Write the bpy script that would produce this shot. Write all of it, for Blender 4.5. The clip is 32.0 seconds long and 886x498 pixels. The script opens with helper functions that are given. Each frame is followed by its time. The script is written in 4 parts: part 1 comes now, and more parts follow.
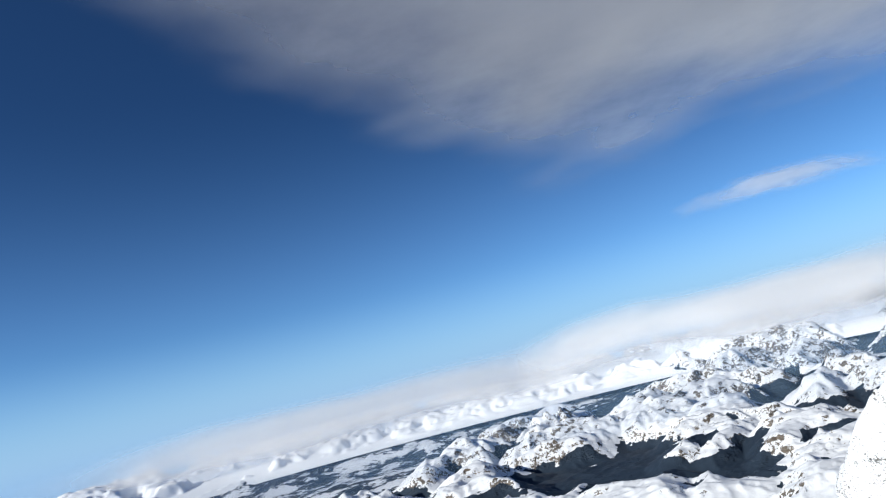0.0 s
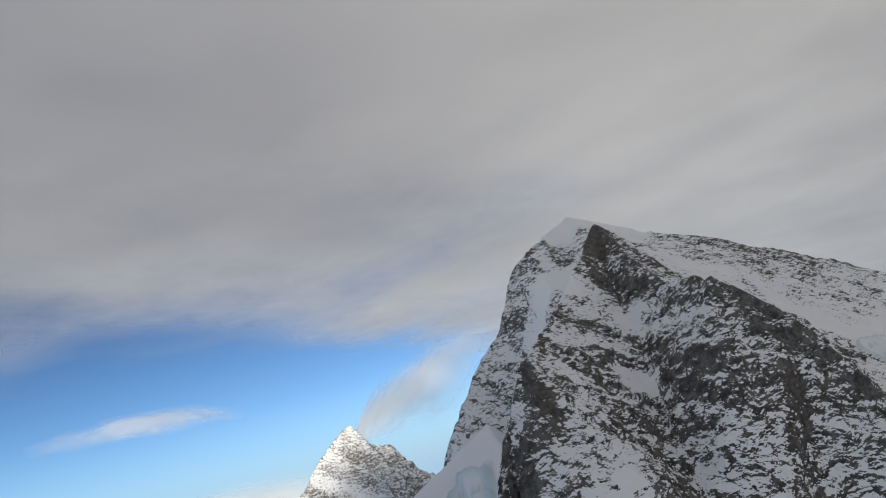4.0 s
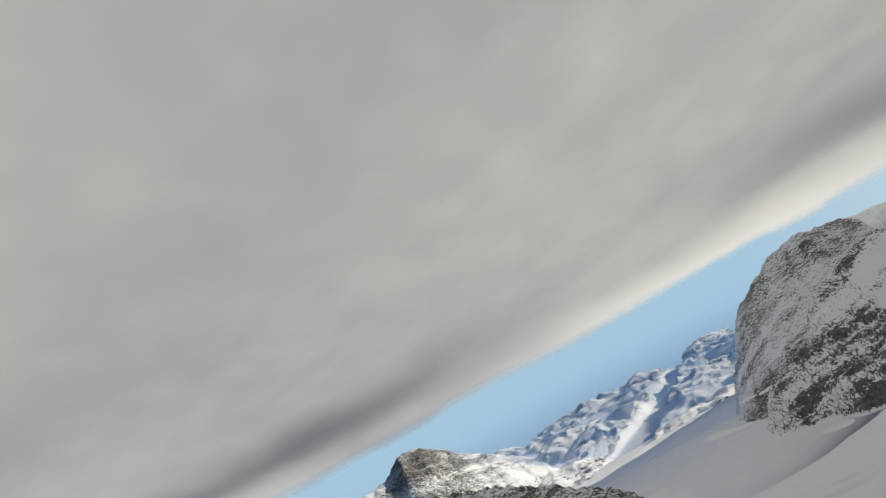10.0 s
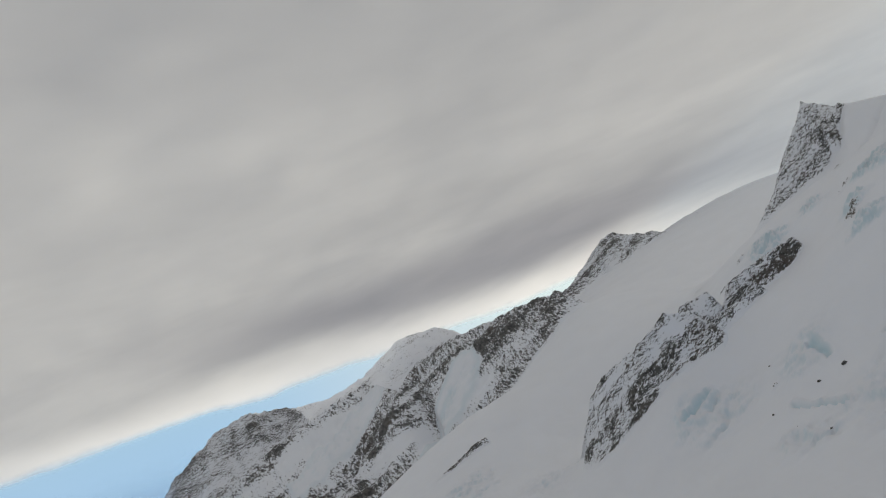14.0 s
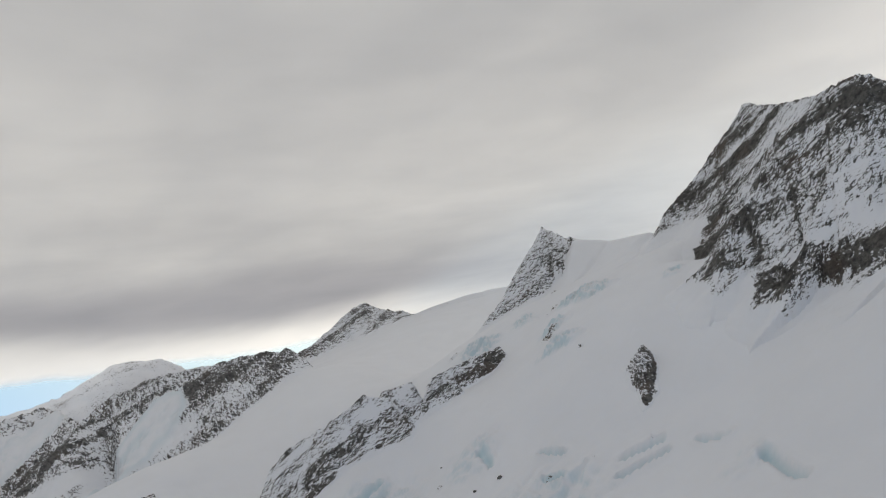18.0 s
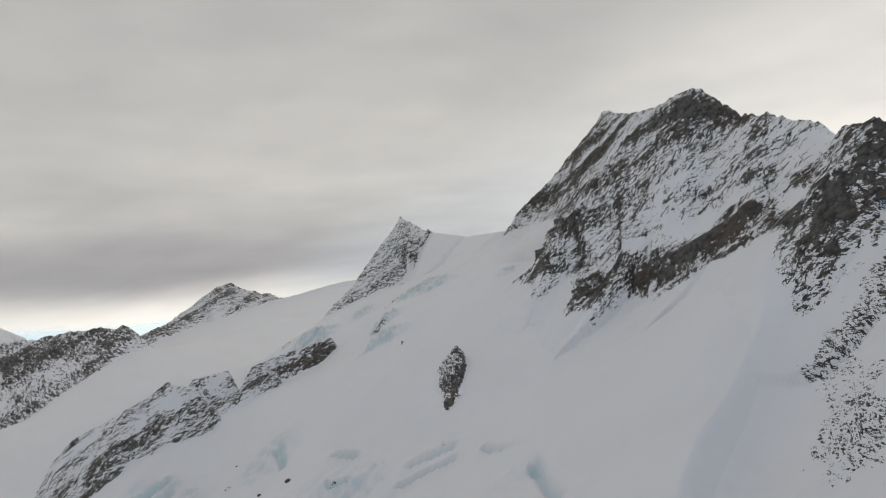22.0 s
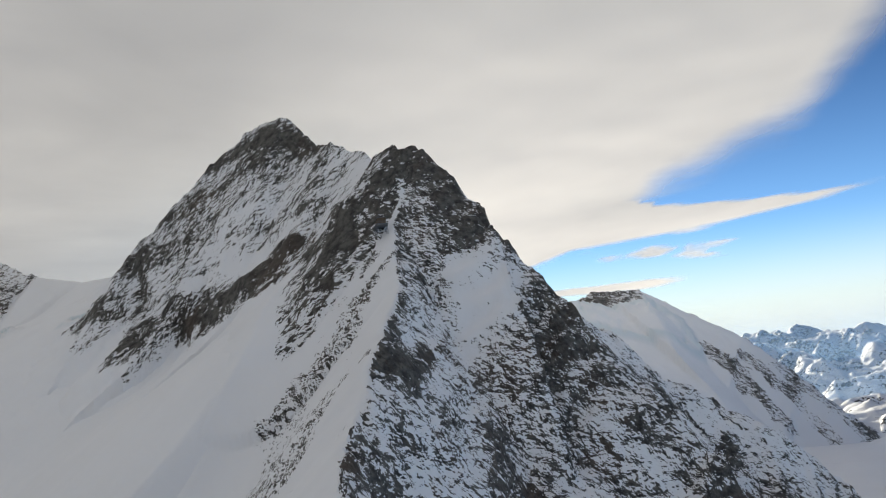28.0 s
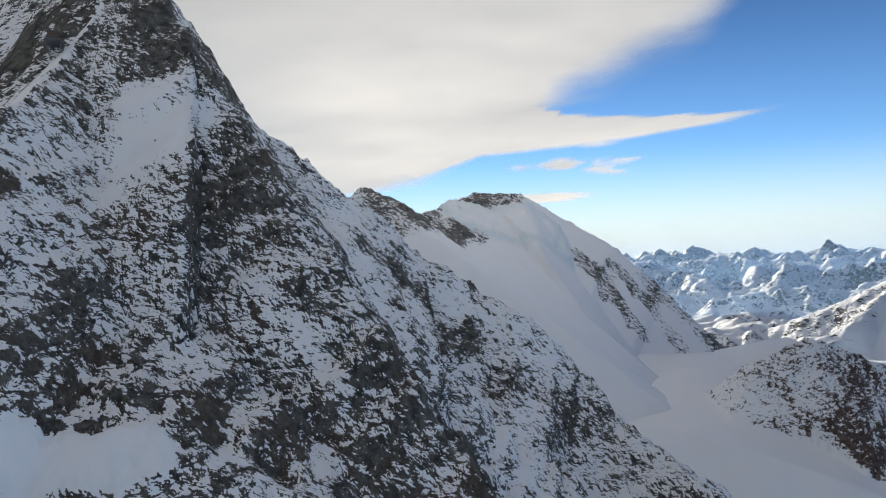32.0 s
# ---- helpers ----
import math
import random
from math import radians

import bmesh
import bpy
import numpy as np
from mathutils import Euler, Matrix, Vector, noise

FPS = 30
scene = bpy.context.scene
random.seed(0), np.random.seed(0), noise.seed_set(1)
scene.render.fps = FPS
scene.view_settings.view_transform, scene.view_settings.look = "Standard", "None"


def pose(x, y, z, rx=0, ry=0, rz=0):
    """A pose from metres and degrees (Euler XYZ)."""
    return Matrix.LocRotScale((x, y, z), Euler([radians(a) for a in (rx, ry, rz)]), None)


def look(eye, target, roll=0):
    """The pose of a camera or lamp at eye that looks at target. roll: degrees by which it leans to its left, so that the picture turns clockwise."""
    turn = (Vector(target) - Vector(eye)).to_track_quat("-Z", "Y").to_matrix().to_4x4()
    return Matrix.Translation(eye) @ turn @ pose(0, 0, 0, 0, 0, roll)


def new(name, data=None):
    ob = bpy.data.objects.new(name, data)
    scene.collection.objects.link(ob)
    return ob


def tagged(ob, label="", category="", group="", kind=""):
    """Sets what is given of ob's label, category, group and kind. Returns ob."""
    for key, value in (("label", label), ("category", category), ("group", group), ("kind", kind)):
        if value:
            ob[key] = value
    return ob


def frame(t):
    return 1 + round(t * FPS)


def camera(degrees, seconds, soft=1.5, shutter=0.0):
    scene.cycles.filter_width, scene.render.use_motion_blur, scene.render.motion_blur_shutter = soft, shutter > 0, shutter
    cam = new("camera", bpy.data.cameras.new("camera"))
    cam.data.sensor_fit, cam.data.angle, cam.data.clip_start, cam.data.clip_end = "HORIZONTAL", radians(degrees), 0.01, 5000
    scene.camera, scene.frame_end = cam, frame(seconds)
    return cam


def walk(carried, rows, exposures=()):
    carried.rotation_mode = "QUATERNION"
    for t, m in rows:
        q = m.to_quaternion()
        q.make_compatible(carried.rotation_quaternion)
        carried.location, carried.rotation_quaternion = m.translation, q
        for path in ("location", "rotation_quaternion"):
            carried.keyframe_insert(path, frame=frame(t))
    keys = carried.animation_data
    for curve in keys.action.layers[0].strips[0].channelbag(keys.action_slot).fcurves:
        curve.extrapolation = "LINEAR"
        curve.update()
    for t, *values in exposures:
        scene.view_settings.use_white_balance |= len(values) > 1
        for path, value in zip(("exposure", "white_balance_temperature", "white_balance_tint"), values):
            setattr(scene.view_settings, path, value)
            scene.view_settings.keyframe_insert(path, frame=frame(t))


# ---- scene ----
cam = camera(66.71, 32.0, 1.1)

# the flight: seconds, x, y, z, and the three turns in degrees
PATH = [
    (0.0, -244.3, 186.0, 295.3, 100.39, 13.45, 8.97),
    (0.5, -237.0, 183.9, 296.5, 101.39, 13.13, 2.56),
    (1.0, -229.6, 181.7, 297.8, 102.48, 12.52, -3.45),
    (1.5, -222.3, 179.6, 299.1, 103.10, 12.00, -8.27),
    (2.0, -214.9, 177.5, 300.4, 103.87, 11.74, -14.43),
    (2.5, -207.5, 175.3, 301.8, 104.70, 12.12, -20.71),
    (3.0, -200.0, 173.1, 303.3, 105.53, 12.88, -27.22),
    (3.5, -192.5, 170.8, 305.0, 106.36, 13.79, -34.04),
    (4.0, -184.9, 168.4, 306.8, 106.92, 14.93, -41.01),
    (4.5, -177.3, 165.7, 308.6, 107.22, 16.20, -48.12),
    (5.0, -169.5, 162.7, 310.3, 107.27, 17.47, -55.35),
    (5.5, -161.8, 159.3, 311.7, 107.13, 18.63, -62.70),
    (6.0, -154.0, 155.3, 312.8, 106.82, 19.57, -70.15),
    (6.5, -146.3, 150.8, 313.6, 106.13, 20.49, -77.61),
    (7.0, -139.2, 146.0, 314.1, 105.15, 21.53, -85.19),
    (7.5, -133.0, 141.3, 314.5, 104.09, 22.46, -92.91),
    (8.0, -127.8, 136.7, 314.7, 103.23, 23.40, -100.97),
    (8.5, -123.6, 132.2, 314.7, 102.85, 24.37, -108.98),
    (9.0, -120.4, 127.8, 314.6, 102.94, 25.21, -116.82),
    (9.5, -118.1, 123.7, 314.3, 103.30, 26.39, -124.30),
    (10.0, -116.8, 119.9, 313.9, 103.58, 27.97, -132.28),
    (10.5, -116.5, 116.4, 313.3, 103.62, 28.32, -140.10),
    (11.0, -117.0, 113.1, 312.7, 103.61, 28.51, -145.35),
    (11.5, -118.5, 110.0, 311.9, 102.91, 27.97, -151.95),
    (12.0, -120.8, 107.3, 311.0, 102.23, 26.63, -158.62),
    (12.5, -123.7, 104.7, 310.2, 101.06, 24.43, -165.84),
    (13.0, -127.3, 102.3, 309.4, 99.39, 21.75, -172.35),
    (13.5, -131.5, 100.1, 308.6, 98.03, 19.97, -176.90),
    (14.0, -136.3, 98.1, 307.9, 97.41, 18.65, -179.73),
    (14.5, -141.7, 96.2, 307.2, 97.21, 17.67, -181.43),
    (15.0, -147.4, 94.3, 306.6, 97.22, 16.92, -182.54),
    (15.5, -153.5, 92.5, 306.1, 97.22, 16.21, -183.57),
    (16.0, -159.9, 90.5, 305.7, 97.06, 15.40, -185.04),
    (16.5, -166.3, 88.5, 305.3, 96.83, 13.45, -188.55),
    (17.0, -173.0, 86.4, 304.9, 96.95, 11.05, -192.96),
    (17.5, -179.7, 84.3, 304.5, 97.35, 8.64, -197.30),
    (18.0, -186.7, 82.3, 304.0, 97.67, 6.62, -200.69),
    (18.5, -194.2, 80.5, 303.6, 98.03, 5.54, -203.62),
    (19.0, -202.0, 79.0, 303.2, 98.27, 5.26, -205.57),
    (19.5, -210.2, 77.8, 302.8, 97.97, 4.80, -207.16),
    (20.0, -218.7, 76.8, 302.5, 97.41, 4.42, -207.55),
    (20.5, -227.5, 76.1, 302.2, 96.83, 4.02, -207.95),
    (21.0, -236.6, 75.7, 302.0, 96.31, 3.61, -208.47),
    (21.5, -245.9, 75.5, 301.9, 95.99, 3.40, -209.11),
    (22.0, -255.5, 75.7, 302.0, 95.99, 3.16, -209.79),
    (22.5, -265.1, 76.2, 302.0, 96.15, 3.18, -210.47),
    (23.0, -274.6, 77.1, 302.1, 96.69, 3.39, -212.18),
    (23.5, -284.0, 78.1, 302.0, 97.72, 4.16, -215.33),
    (24.0, -293.4, 79.4, 301.8, 98.03, 4.10, -216.49),
    (24.5, -302.7, 81.0, 301.3, 98.19, 4.06, -217.73),
    (25.0, -312.1, 82.9, 300.5, 98.50, 4.01, -220.28),
    (25.5, -321.8, 85.1, 299.4, 98.77, 4.26, -224.18),
    (26.0, -331.6, 87.4, 298.2, 98.82, 4.73, -227.41),
    (26.5, -341.3, 90.0, 296.9, 98.79, 5.16, -228.61),
    (27.0, -350.9, 92.8, 295.6, 98.81, 5.54, -229.91),
    (27.5, -360.4, 95.8, 294.3, 98.76, 5.82, -231.26),
    (28.0, -369.9, 99.3, 292.8, 98.52, 5.94, -232.58),
    (28.5, -379.2, 103.3, 291.1, 97.96, 5.82, -233.81),
    (29.0, -388.4, 107.8, 289.2, 96.98, 5.41, -234.87),
    (29.5, -397.6, 112.7, 286.9, 95.74, 4.88, -235.77),
    (30.0, -406.8, 118.0, 284.3, 94.40, 4.36, -236.51),
    (30.5, -416.3, 123.5, 281.5, 93.10, 3.80, -237.17),
    (31.0, -426.0, 129.0, 278.5, 92.12, 3.38, -237.82),
    (31.5, -435.6, 134.4, 275.3, 91.05, 2.76, -238.45),
    (32.0, -445.3, 139.8, 272.2, 90.01, 2.34, -239.06),
]
EXPOSURES = [(0.0, 0.17, 6100, 6), (3.0, 0.26, 6750, 7), (6.0, 0.24, 7400, 6), (9.0, 0.2, 7350, 5), (14.0, 0.24, 7000, 5), (19.0, 0.52, 7100, 6), (24.0, 0.5, 7200, 6), (28.0, 0.36, 7100, 6), (32.0, 0.33, 6850, 6)]
walk(cam, [(r[0], pose(*r[1:])) for r in PATH], EXPOSURES)

# ---- light ----
SUN_AZ, SUN_EL = 233.0, 22.0
world = bpy.data.worlds.new("sky")
scene.world = world
world.use_nodes = True
wt = world.node_tree
sky = wt.nodes.new("ShaderNodeTexSky")
sky.sky_type, sky.sun_disc = "NISHITA", False
sky.sun_elevation, sky.sun_rotation = radians(SUN_EL), radians(SUN_AZ)
sky.altitude, sky.air_density, sky.dust_density, sky.ozone_density = 3500, 1.0, 0.1, 1.0
SKY_TINT, HORIZON, SUNWARD = (0.56, 0.84, 1.14, 1.0), (3.5, 5.4, 7.9, 1.0), (7.8, 8.3, 8.4, 1.0)
up = wt.nodes.new("ShaderNodeSeparateXYZ")
wt.links.new(wt.nodes.new("ShaderNodeTexCoord").outputs["Generated"], up.inputs[0])
low = wt.nodes.new("ShaderNodeMapRange")
low.interpolation_type = "SMOOTHSTEP"
wt.links.new(up.outputs[2], low.inputs[0])
low.inputs[1].default_value, low.inputs[2].default_value = -0.03, 0.14
tint, pale = wt.nodes.new("ShaderNodeMix"), wt.nodes.new("ShaderNodeMix")
tint.data_type, tint.blend_type, pale.data_type = "RGBA", "MULTIPLY", "RGBA"
tint.inputs[0].default_value, tint.inputs[7].default_value, pale.inputs[6].default_value = 1.0, SKY_TINT, HORIZON
wt.links.new(sky.outputs[0], tint.inputs[6])
high, deep = wt.nodes.new("ShaderNodeMapRange"), wt.nodes.new("ShaderNodeMix")
high.interpolation_type, deep.data_type, deep.blend_type = "SMOOTHSTEP", "RGBA", "MULTIPLY"
wt.links.new(up.outputs[2], high.inputs[0])
high.inputs[1].default_value, high.inputs[2].default_value = 0.09, 0.45
deep.inputs[7].default_value = (0.42, 0.50, 0.58, 1.0)
wt.links.new(high.outputs[0], deep.inputs[0])
wt.links.new(tint.outputs[2], deep.inputs[6])
wt.links.new(deep.outputs[2], pale.inputs[7])
wt.links.new(low.outputs[0], pale.inputs[0])
# the horizon is paler towards the sun
turned, glow, rim = wt.nodes.new("ShaderNodeVectorMath"), wt.nodes.new("ShaderNodeMapRange"), wt.nodes.new("ShaderNodeMix")
turned.operation, glow.interpolation_type, rim.data_type = "DOT_PRODUCT", "SMOOTHSTEP", "RGBA"
wt.links.new(up.inputs[0].links[0].from_socket, turned.inputs[0])
turned.inputs[1].default_value = (math.sin(radians(SUN_AZ)), math.cos(radians(SUN_AZ)), 0.0)
wt.links.new(turned.outputs["Value"], glow.inputs[0])
glow.inputs[1].default_value, glow.inputs[2].default_value = 0.25, 0.95
rim.inputs[6].default_value, rim.inputs[7].default_value = HORIZON, SUNWARD
wt.links.new(glow.outputs[0], rim.inputs[0])
wt.links.new(rim.outputs[2], pale.inputs[6])
wt.links.new(pale.outputs[2], wt.nodes["Background"].inputs[0])
wt.nodes["Background"].inputs[1].default_value = 0.09
sun = new("sun", bpy.data.lights.new("sun", "SUN"))
sun.data.energy, sun.data.angle, sun.data.color = 5.0, radians(0.53), (1.0, 0.93, 0.83)
sd = Vector((math.sin(radians(SUN_AZ)) * math.cos(radians(SUN_EL)), math.cos(radians(SUN_AZ)) * math.cos(radians(SUN_EL)), math.sin(radians(SUN_EL))))
sun.matrix_world = look(sd * 3000, (0, 0, 0))


# ---- noise and terrain tools ----
def lattice(ix, iy, seed):
    h = (ix * 374761393 + iy * 668265263 + seed * 1442695041) & 0x7FFFFFFF
    h = ((h ^ (h >> 13)) * 1274126177) & 0x7FFFFFFF
    return ((h ^ (h >> 16)) & 0xFFFF) / 65535.0


def vnoise(x, y, seed):
    """Smooth noise from 0 to 1."""
    fx, fy = np.floor(x), np.floor(y)
    ix, iy = fx.astype(np.int64), fy.astype(np.int64)
    u, v = x - fx, y - fy
    u, v = u * u * u * (u * (u * 6 - 15) + 10), v * v * v * (v * (v * 6 - 15) + 10)
    a, b = lattice(ix, iy, seed), lattice(ix + 1, iy, seed)
    c, d = lattice(ix, iy + 1, seed), lattice(ix + 1, iy + 1, seed)
    return (a + (b - a) * u) * (1 - v) + (c + (d - c) * u) * v


def fbm(x, y, size, octaves, seed, gain=0.5, ridged=False):
    """Fractal noise about -1 to 1 whose largest features are size metres wide."""
    x, y = x.astype(float), y.astype(float)
    total, amp, norm = np.zeros_like(x), 1.0, 0.0
    for k in range(octaves):
        c, s = math.cos(0.7 * k), math.sin(0.7 * k)
        q = 2.0 ** k / size
        n = vnoise((c * x - s * y) * q + 17.3 * k, (s * x + c * y) * q - 9.1 * k, seed + k) * 2 - 1
        total += amp * (1 - 2 * np.abs(n) if ridged else n)
        norm += amp
        amp *= gain
    return total / norm


def smooth(a, b, x):
    t = np.clip((x - a) / (b - a), 0, 1)
    return t * t * (3 - 2 * t)


def tents(X, Y, ridges, floor):
    """The union of sloping ridges. A ridge: points, slope on the left and right of its way, rock share left and right, crest rounding, and how far rock reaches on the right.
    Gives the height, the rock share, and the place along and across the ruling ridge."""
    H = np.full(X.shape, float(floor))
    rock, along, across = np.zeros_like(X), np.zeros_like(X), np.full(X.shape, 400.0)
    for number, (pts, sl, sr, kl, kr, rnd, *more) in enumerate(ridges):
        best = np.full(X.shape, 1e9)
        side, zr, sa = np.zeros_like(X), np.zeros_like(X), np.zeros_like(X)
        length, last, past = 0.0, len(pts) - 2, np.zeros_like(X)
        for k, ((x0, y0, z0), (x1, y1, z1)) in enumerate(zip(pts, pts[1:])):
            dx, dy = x1 - x0, y1 - y0
            ll = max(dx * dx + dy * dy, 1e-6)
            free = ((X - x0) * dx + (Y - y0) * dy) / ll
            u = np.clip(free, 0, 1)
            over = (np.clip(-free, 0, None) * (k == 0) + np.clip(free - 1, 0, None) * (k == last)) * math.sqrt(ll)
            ex, ey = X - x0 - u * dx, Y - y0 - u * dy
            d2 = ex * ex + ey * ey
            near = d2 < best
            best = np.where(near, d2, best)
            side = np.where(near, dx * ey - dy * ex, side)
            zr = np.where(near, z0 + u * (z1 - z0), zr)
            sa = np.where(near, length + u * math.sqrt(ll), sa)
            past = np.where(near, over, past)
            length += math.sqrt(ll)
        d = np.sqrt(best)
        left = side > 0
        slope = np.where(left, sl, sr)
        h = zr - slope * (np.sqrt(d * d + rnd * rnd) - rnd) - 0.8 * past
        win = h > H
        H = np.where(win, h, H)
        stone = np.where(left, kl, kr)
        if more:
            stone = np.where(left, stone, stone * smooth(more[0] * 1.25, more[0] * 0.75, d * (1 + 0.5 * fbm(X, Y, 45, 3, 31))))
        rock = np.where(win, stone, rock)
        along = np.where(win, sa + 1000 * number, along)
        across = np.where(win, d, across)
    return H, rock, along, across


def grid_mesh(name, X, Y, Z, masks, material, keep=None, pick=None):
    """A sheet of quads over a grid, with point attributes."""
    ny, nx = X.shape
    idx = np.arange(nx * ny).reshape(ny, nx)
    quads = np.stack([idx[:-1, :-1], idx[:-1, 1:], idx[1:, 1:], idx[1:, :-1]], -1).reshape(-1, 4)
    if keep is not None:
        k = keep[:-1, :-1] | keep[:-1, 1:] | keep[1:, 1:] | keep[1:, :-1]
        if pick is not None:
            k = k & pick
        quads = quads[k.ravel()]
    used = np.unique(quads)
    remap = np.full(nx * ny, -1)
    remap[used] = np.arange(len(used))
    quads = remap[quads]
    co = np.stack([X, Y, Z], -1).reshape(-1, 3)[used]
    me = bpy.data.meshes.new(name)
    me.vertices.add(len(co))
    me.vertices.foreach_set("co", co.astype(np.float32).ravel())
    me.loops.add(quads.size)
    me.loops.foreach_set("vertex_index", quads.astype(np.int32).ravel())
    me.polygons.add(len(quads))
    me.polygons.foreach_set("loop_start", np.arange(0, quads.size, 4, dtype=np.int32))
    me.polygons.foreach_set("use_smooth", np.ones(len(quads), dtype=bool))
    me.update(calc_edges=True)
    for key, values in masks.items():
        at = me.attributes.new(key, "FLOAT", "POINT")
        at.data.foreach_set("value", values.ravel()[used].astype(np.float32))
    me.materials.append(material)
    return me


# ---- materials ----
def nodes_of(mat):
    mat.use_nodes = True
    nt = mat.node_tree
    nt.nodes.clear()
    out = nt.nodes.new("ShaderNodeOutputMaterial")
    return nt, out


def node(nt, kind, inputs=(), operation="", attribute="", blend=""):
    n = nt.nodes.new(kind)
    if operation:
        n.operation = operation
    if attribute:
        n.attribute_name = attribute
    if blend:
        n.interpolation_type = blend
    for k, v in dict(inputs).items():
        if isinstance(v, bpy.types.NodeSocket):
            nt.links.new(v, n.inputs[k])
        else:
            n.inputs[k].default_value = v
    return n


def mapped(nt, pos, scale):
    return node(nt, "ShaderNodeMapping", {"Vector": pos, "Scale": scale}).outputs[0]


def noise_of(nt, vec, size, detail=6, rough=0.6, twist=0.0):
    return node(nt, "ShaderNodeTexNoise", {"Vector": vec, "Scale": 1.0 / size, "Detail": detail, "Roughness": rough, "Distortion": twist}).outputs[0]


def math_of(nt, op, a, b=0.0):
    return node(nt, "ShaderNodeMath", {0: a, 1: b}, operation=op).outputs[0]


def ramp_of(nt, fac, a, b):
    return node(nt, "ShaderNodeMapRange", {0: fac, 1: a, 2: b}, blend="SMOOTHSTEP").outputs[0]


def mix_of(nt, fac, a, b):
    m = node(nt, "ShaderNodeMix")
    m.data_type = "RGBA"
    for i, v in ((0, fac), (6, a), (7, b)):
        if isinstance(v, bpy.types.NodeSocket):
            nt.links.new(v, m.inputs[i])
        else:
            m.inputs[i].default_value = v if i == 0 else (*v, 1.0)
    return m.outputs[2]


def mountain_material(name, grain, rock_a, rock_b, rust, snow=(0.80, 0.82, 0.86), relief=1.0, woods=None, dip=(-0.38, 0.38, 0.84), thin=1.15):
    """Snow lying in patches on rock: the point attribute rock gives the share, noise breaks its edge."""
    mat = bpy.data.materials.new(name)
    nt, out = nodes_of(mat)
    pos = node(nt, "ShaderNodeNewGeometry").outputs["Position"]
    rock = node(nt, "ShaderNodeAttribute", attribute="rock").outputs["Fac"]
    ice = node(nt, "ShaderNodeAttribute", attribute="ice").outputs["Fac"]
    # rock beds: the noise is squeezed across the dip
    lift = node(nt, "ShaderNodeVectorMath", {0: pos, 1: dip}, operation="DOT_PRODUCT").outputs["Value"]
    squeeze = node(nt, "ShaderNodeVectorMath", {0: dip, "Scale": math_of(nt, "MULTIPLY", lift, thin - 1)}, operation="SCALE").outputs[0]
    beds = node(nt, "ShaderNodeVectorMath", {0: pos, 1: squeeze}, operation="ADD").outputs[0]
    coarse = noise_of(nt, beds, grain * 11, 4, 0.6, 0.3)
    fine = noise_of(nt, beds, grain * 3.0, 8, 0.62, 0.5)
    steps = math_of(nt, "ADD", math_of(nt, "MULTIPLY", coarse, 10.0 * grain * relief), math_of(nt, "MULTIPLY", noise_of(nt, beds, grain * 4.2, 2, 0.5, 0.4), 5.0 * grain * relief))
    stepped = node(nt, "ShaderNodeBump", {"Height": steps, "Strength": 1.0, "Distance": 1.0}).outputs[0]
    lean = node(nt, "ShaderNodeAttribute", attribute="lean").outputs["Fac"]
    side = math_of(nt, "MULTIPLY", lean, 0.55)
    across = node(nt, "ShaderNodeCombineXYZ", {0: side, 1: math_of(nt, "MULTIPLY", side, -1.0), 2: 0.85}).outputs[0]
    off = node(nt, "ShaderNodeVectorMath", {0: stepped, 1: node(nt, "ShaderNodeNewGeometry").outputs["Normal"]}, operation="SUBTRACT").outputs[0]
    ledge = node(nt, "ShaderNodeVectorMath", {0: off, 1: across}, operation="DOT_PRODUCT").outputs["Value"]
    both = math_of(nt, "ADD", math_of(nt, "MULTIPLY", coarse, 0.45), math_of(nt, "MULTIPLY", fine, 1.35))
    both = math_of(nt, "SUBTRACT", both, math_of(nt, "MULTIPLY", ledge, 0.34))
    cut = math_of(nt, "ADD", both, math_of(nt, "SUBTRACT", rock, 1.42))
    mask = math_of(nt, "MULTIPLY", ramp_of(nt, cut, -0.03, 0.03), ramp_of(nt, rock, 0.04, 0.14))
    crag = node(nt, "ShaderNodeBump", {"Height": noise_of(nt, beds, grain * 3, 9, 0.7), "Strength": 1.0, "Distance": grain * 1.9 * relief, "Normal": stepped}).outputs[0]
    tone = noise_of(nt, beds, grain * 4, 8, 0.7)
    rc = mix_of(nt, ramp_of(nt, tone, 0.35, 0.65), rock_a, rock_b)
    warm = ramp_of(nt, noise_of(nt, pos, grain * 30, 3, 0.5), 0.5, 0.68)
    rc = mix_of(nt, math_of(nt, "MULTIPLY", warm, 0.55), rc, rust)
    sn = mix_of(nt, noise_of(nt, pos, grain * 40, 4, 0.5), snow, tuple(c * 0.93 for c in snow))
    sn = mix_of(nt, ice, sn, (0.50, 0.64, 0.70))
    col = mix_of(nt, mask, sn, rc)
    if woods:
        trees = node(nt, "ShaderNodeAttribute", attribute="forest").outputs["Fac"]
        ragged = math_of(nt, "ADD", trees, math_of(nt, "MULTIPLY", math_of(nt, "SUBTRACT", noise_of(nt, pos, 24, 6, 0.62, 0.6), 0.5), 0.9))
        col = mix_of(nt, ramp_of(nt, ragged, 0.47, 0.53), col, mix_of(nt, noise_of(nt, pos, 14, 5, 0.7), woods, tuple(c * 1.9 for c in woods)))
    near_rock = math_of(nt, "MULTIPLY", ramp_of(nt, rock, 0.1, 0.45), 0.45)
    drift = node(nt, "ShaderNodeBump", {"Height": noise_of(nt, pos, grain * 6, 6, 0.55), "Strength": 0.5, "Distance": grain * 0.6}).outputs[0]
    bump_s = node(nt, "ShaderNodeBump", {"Height": steps, "Strength": near_rock, "Distance": 1.0, "Normal": drift}).outputs[0]
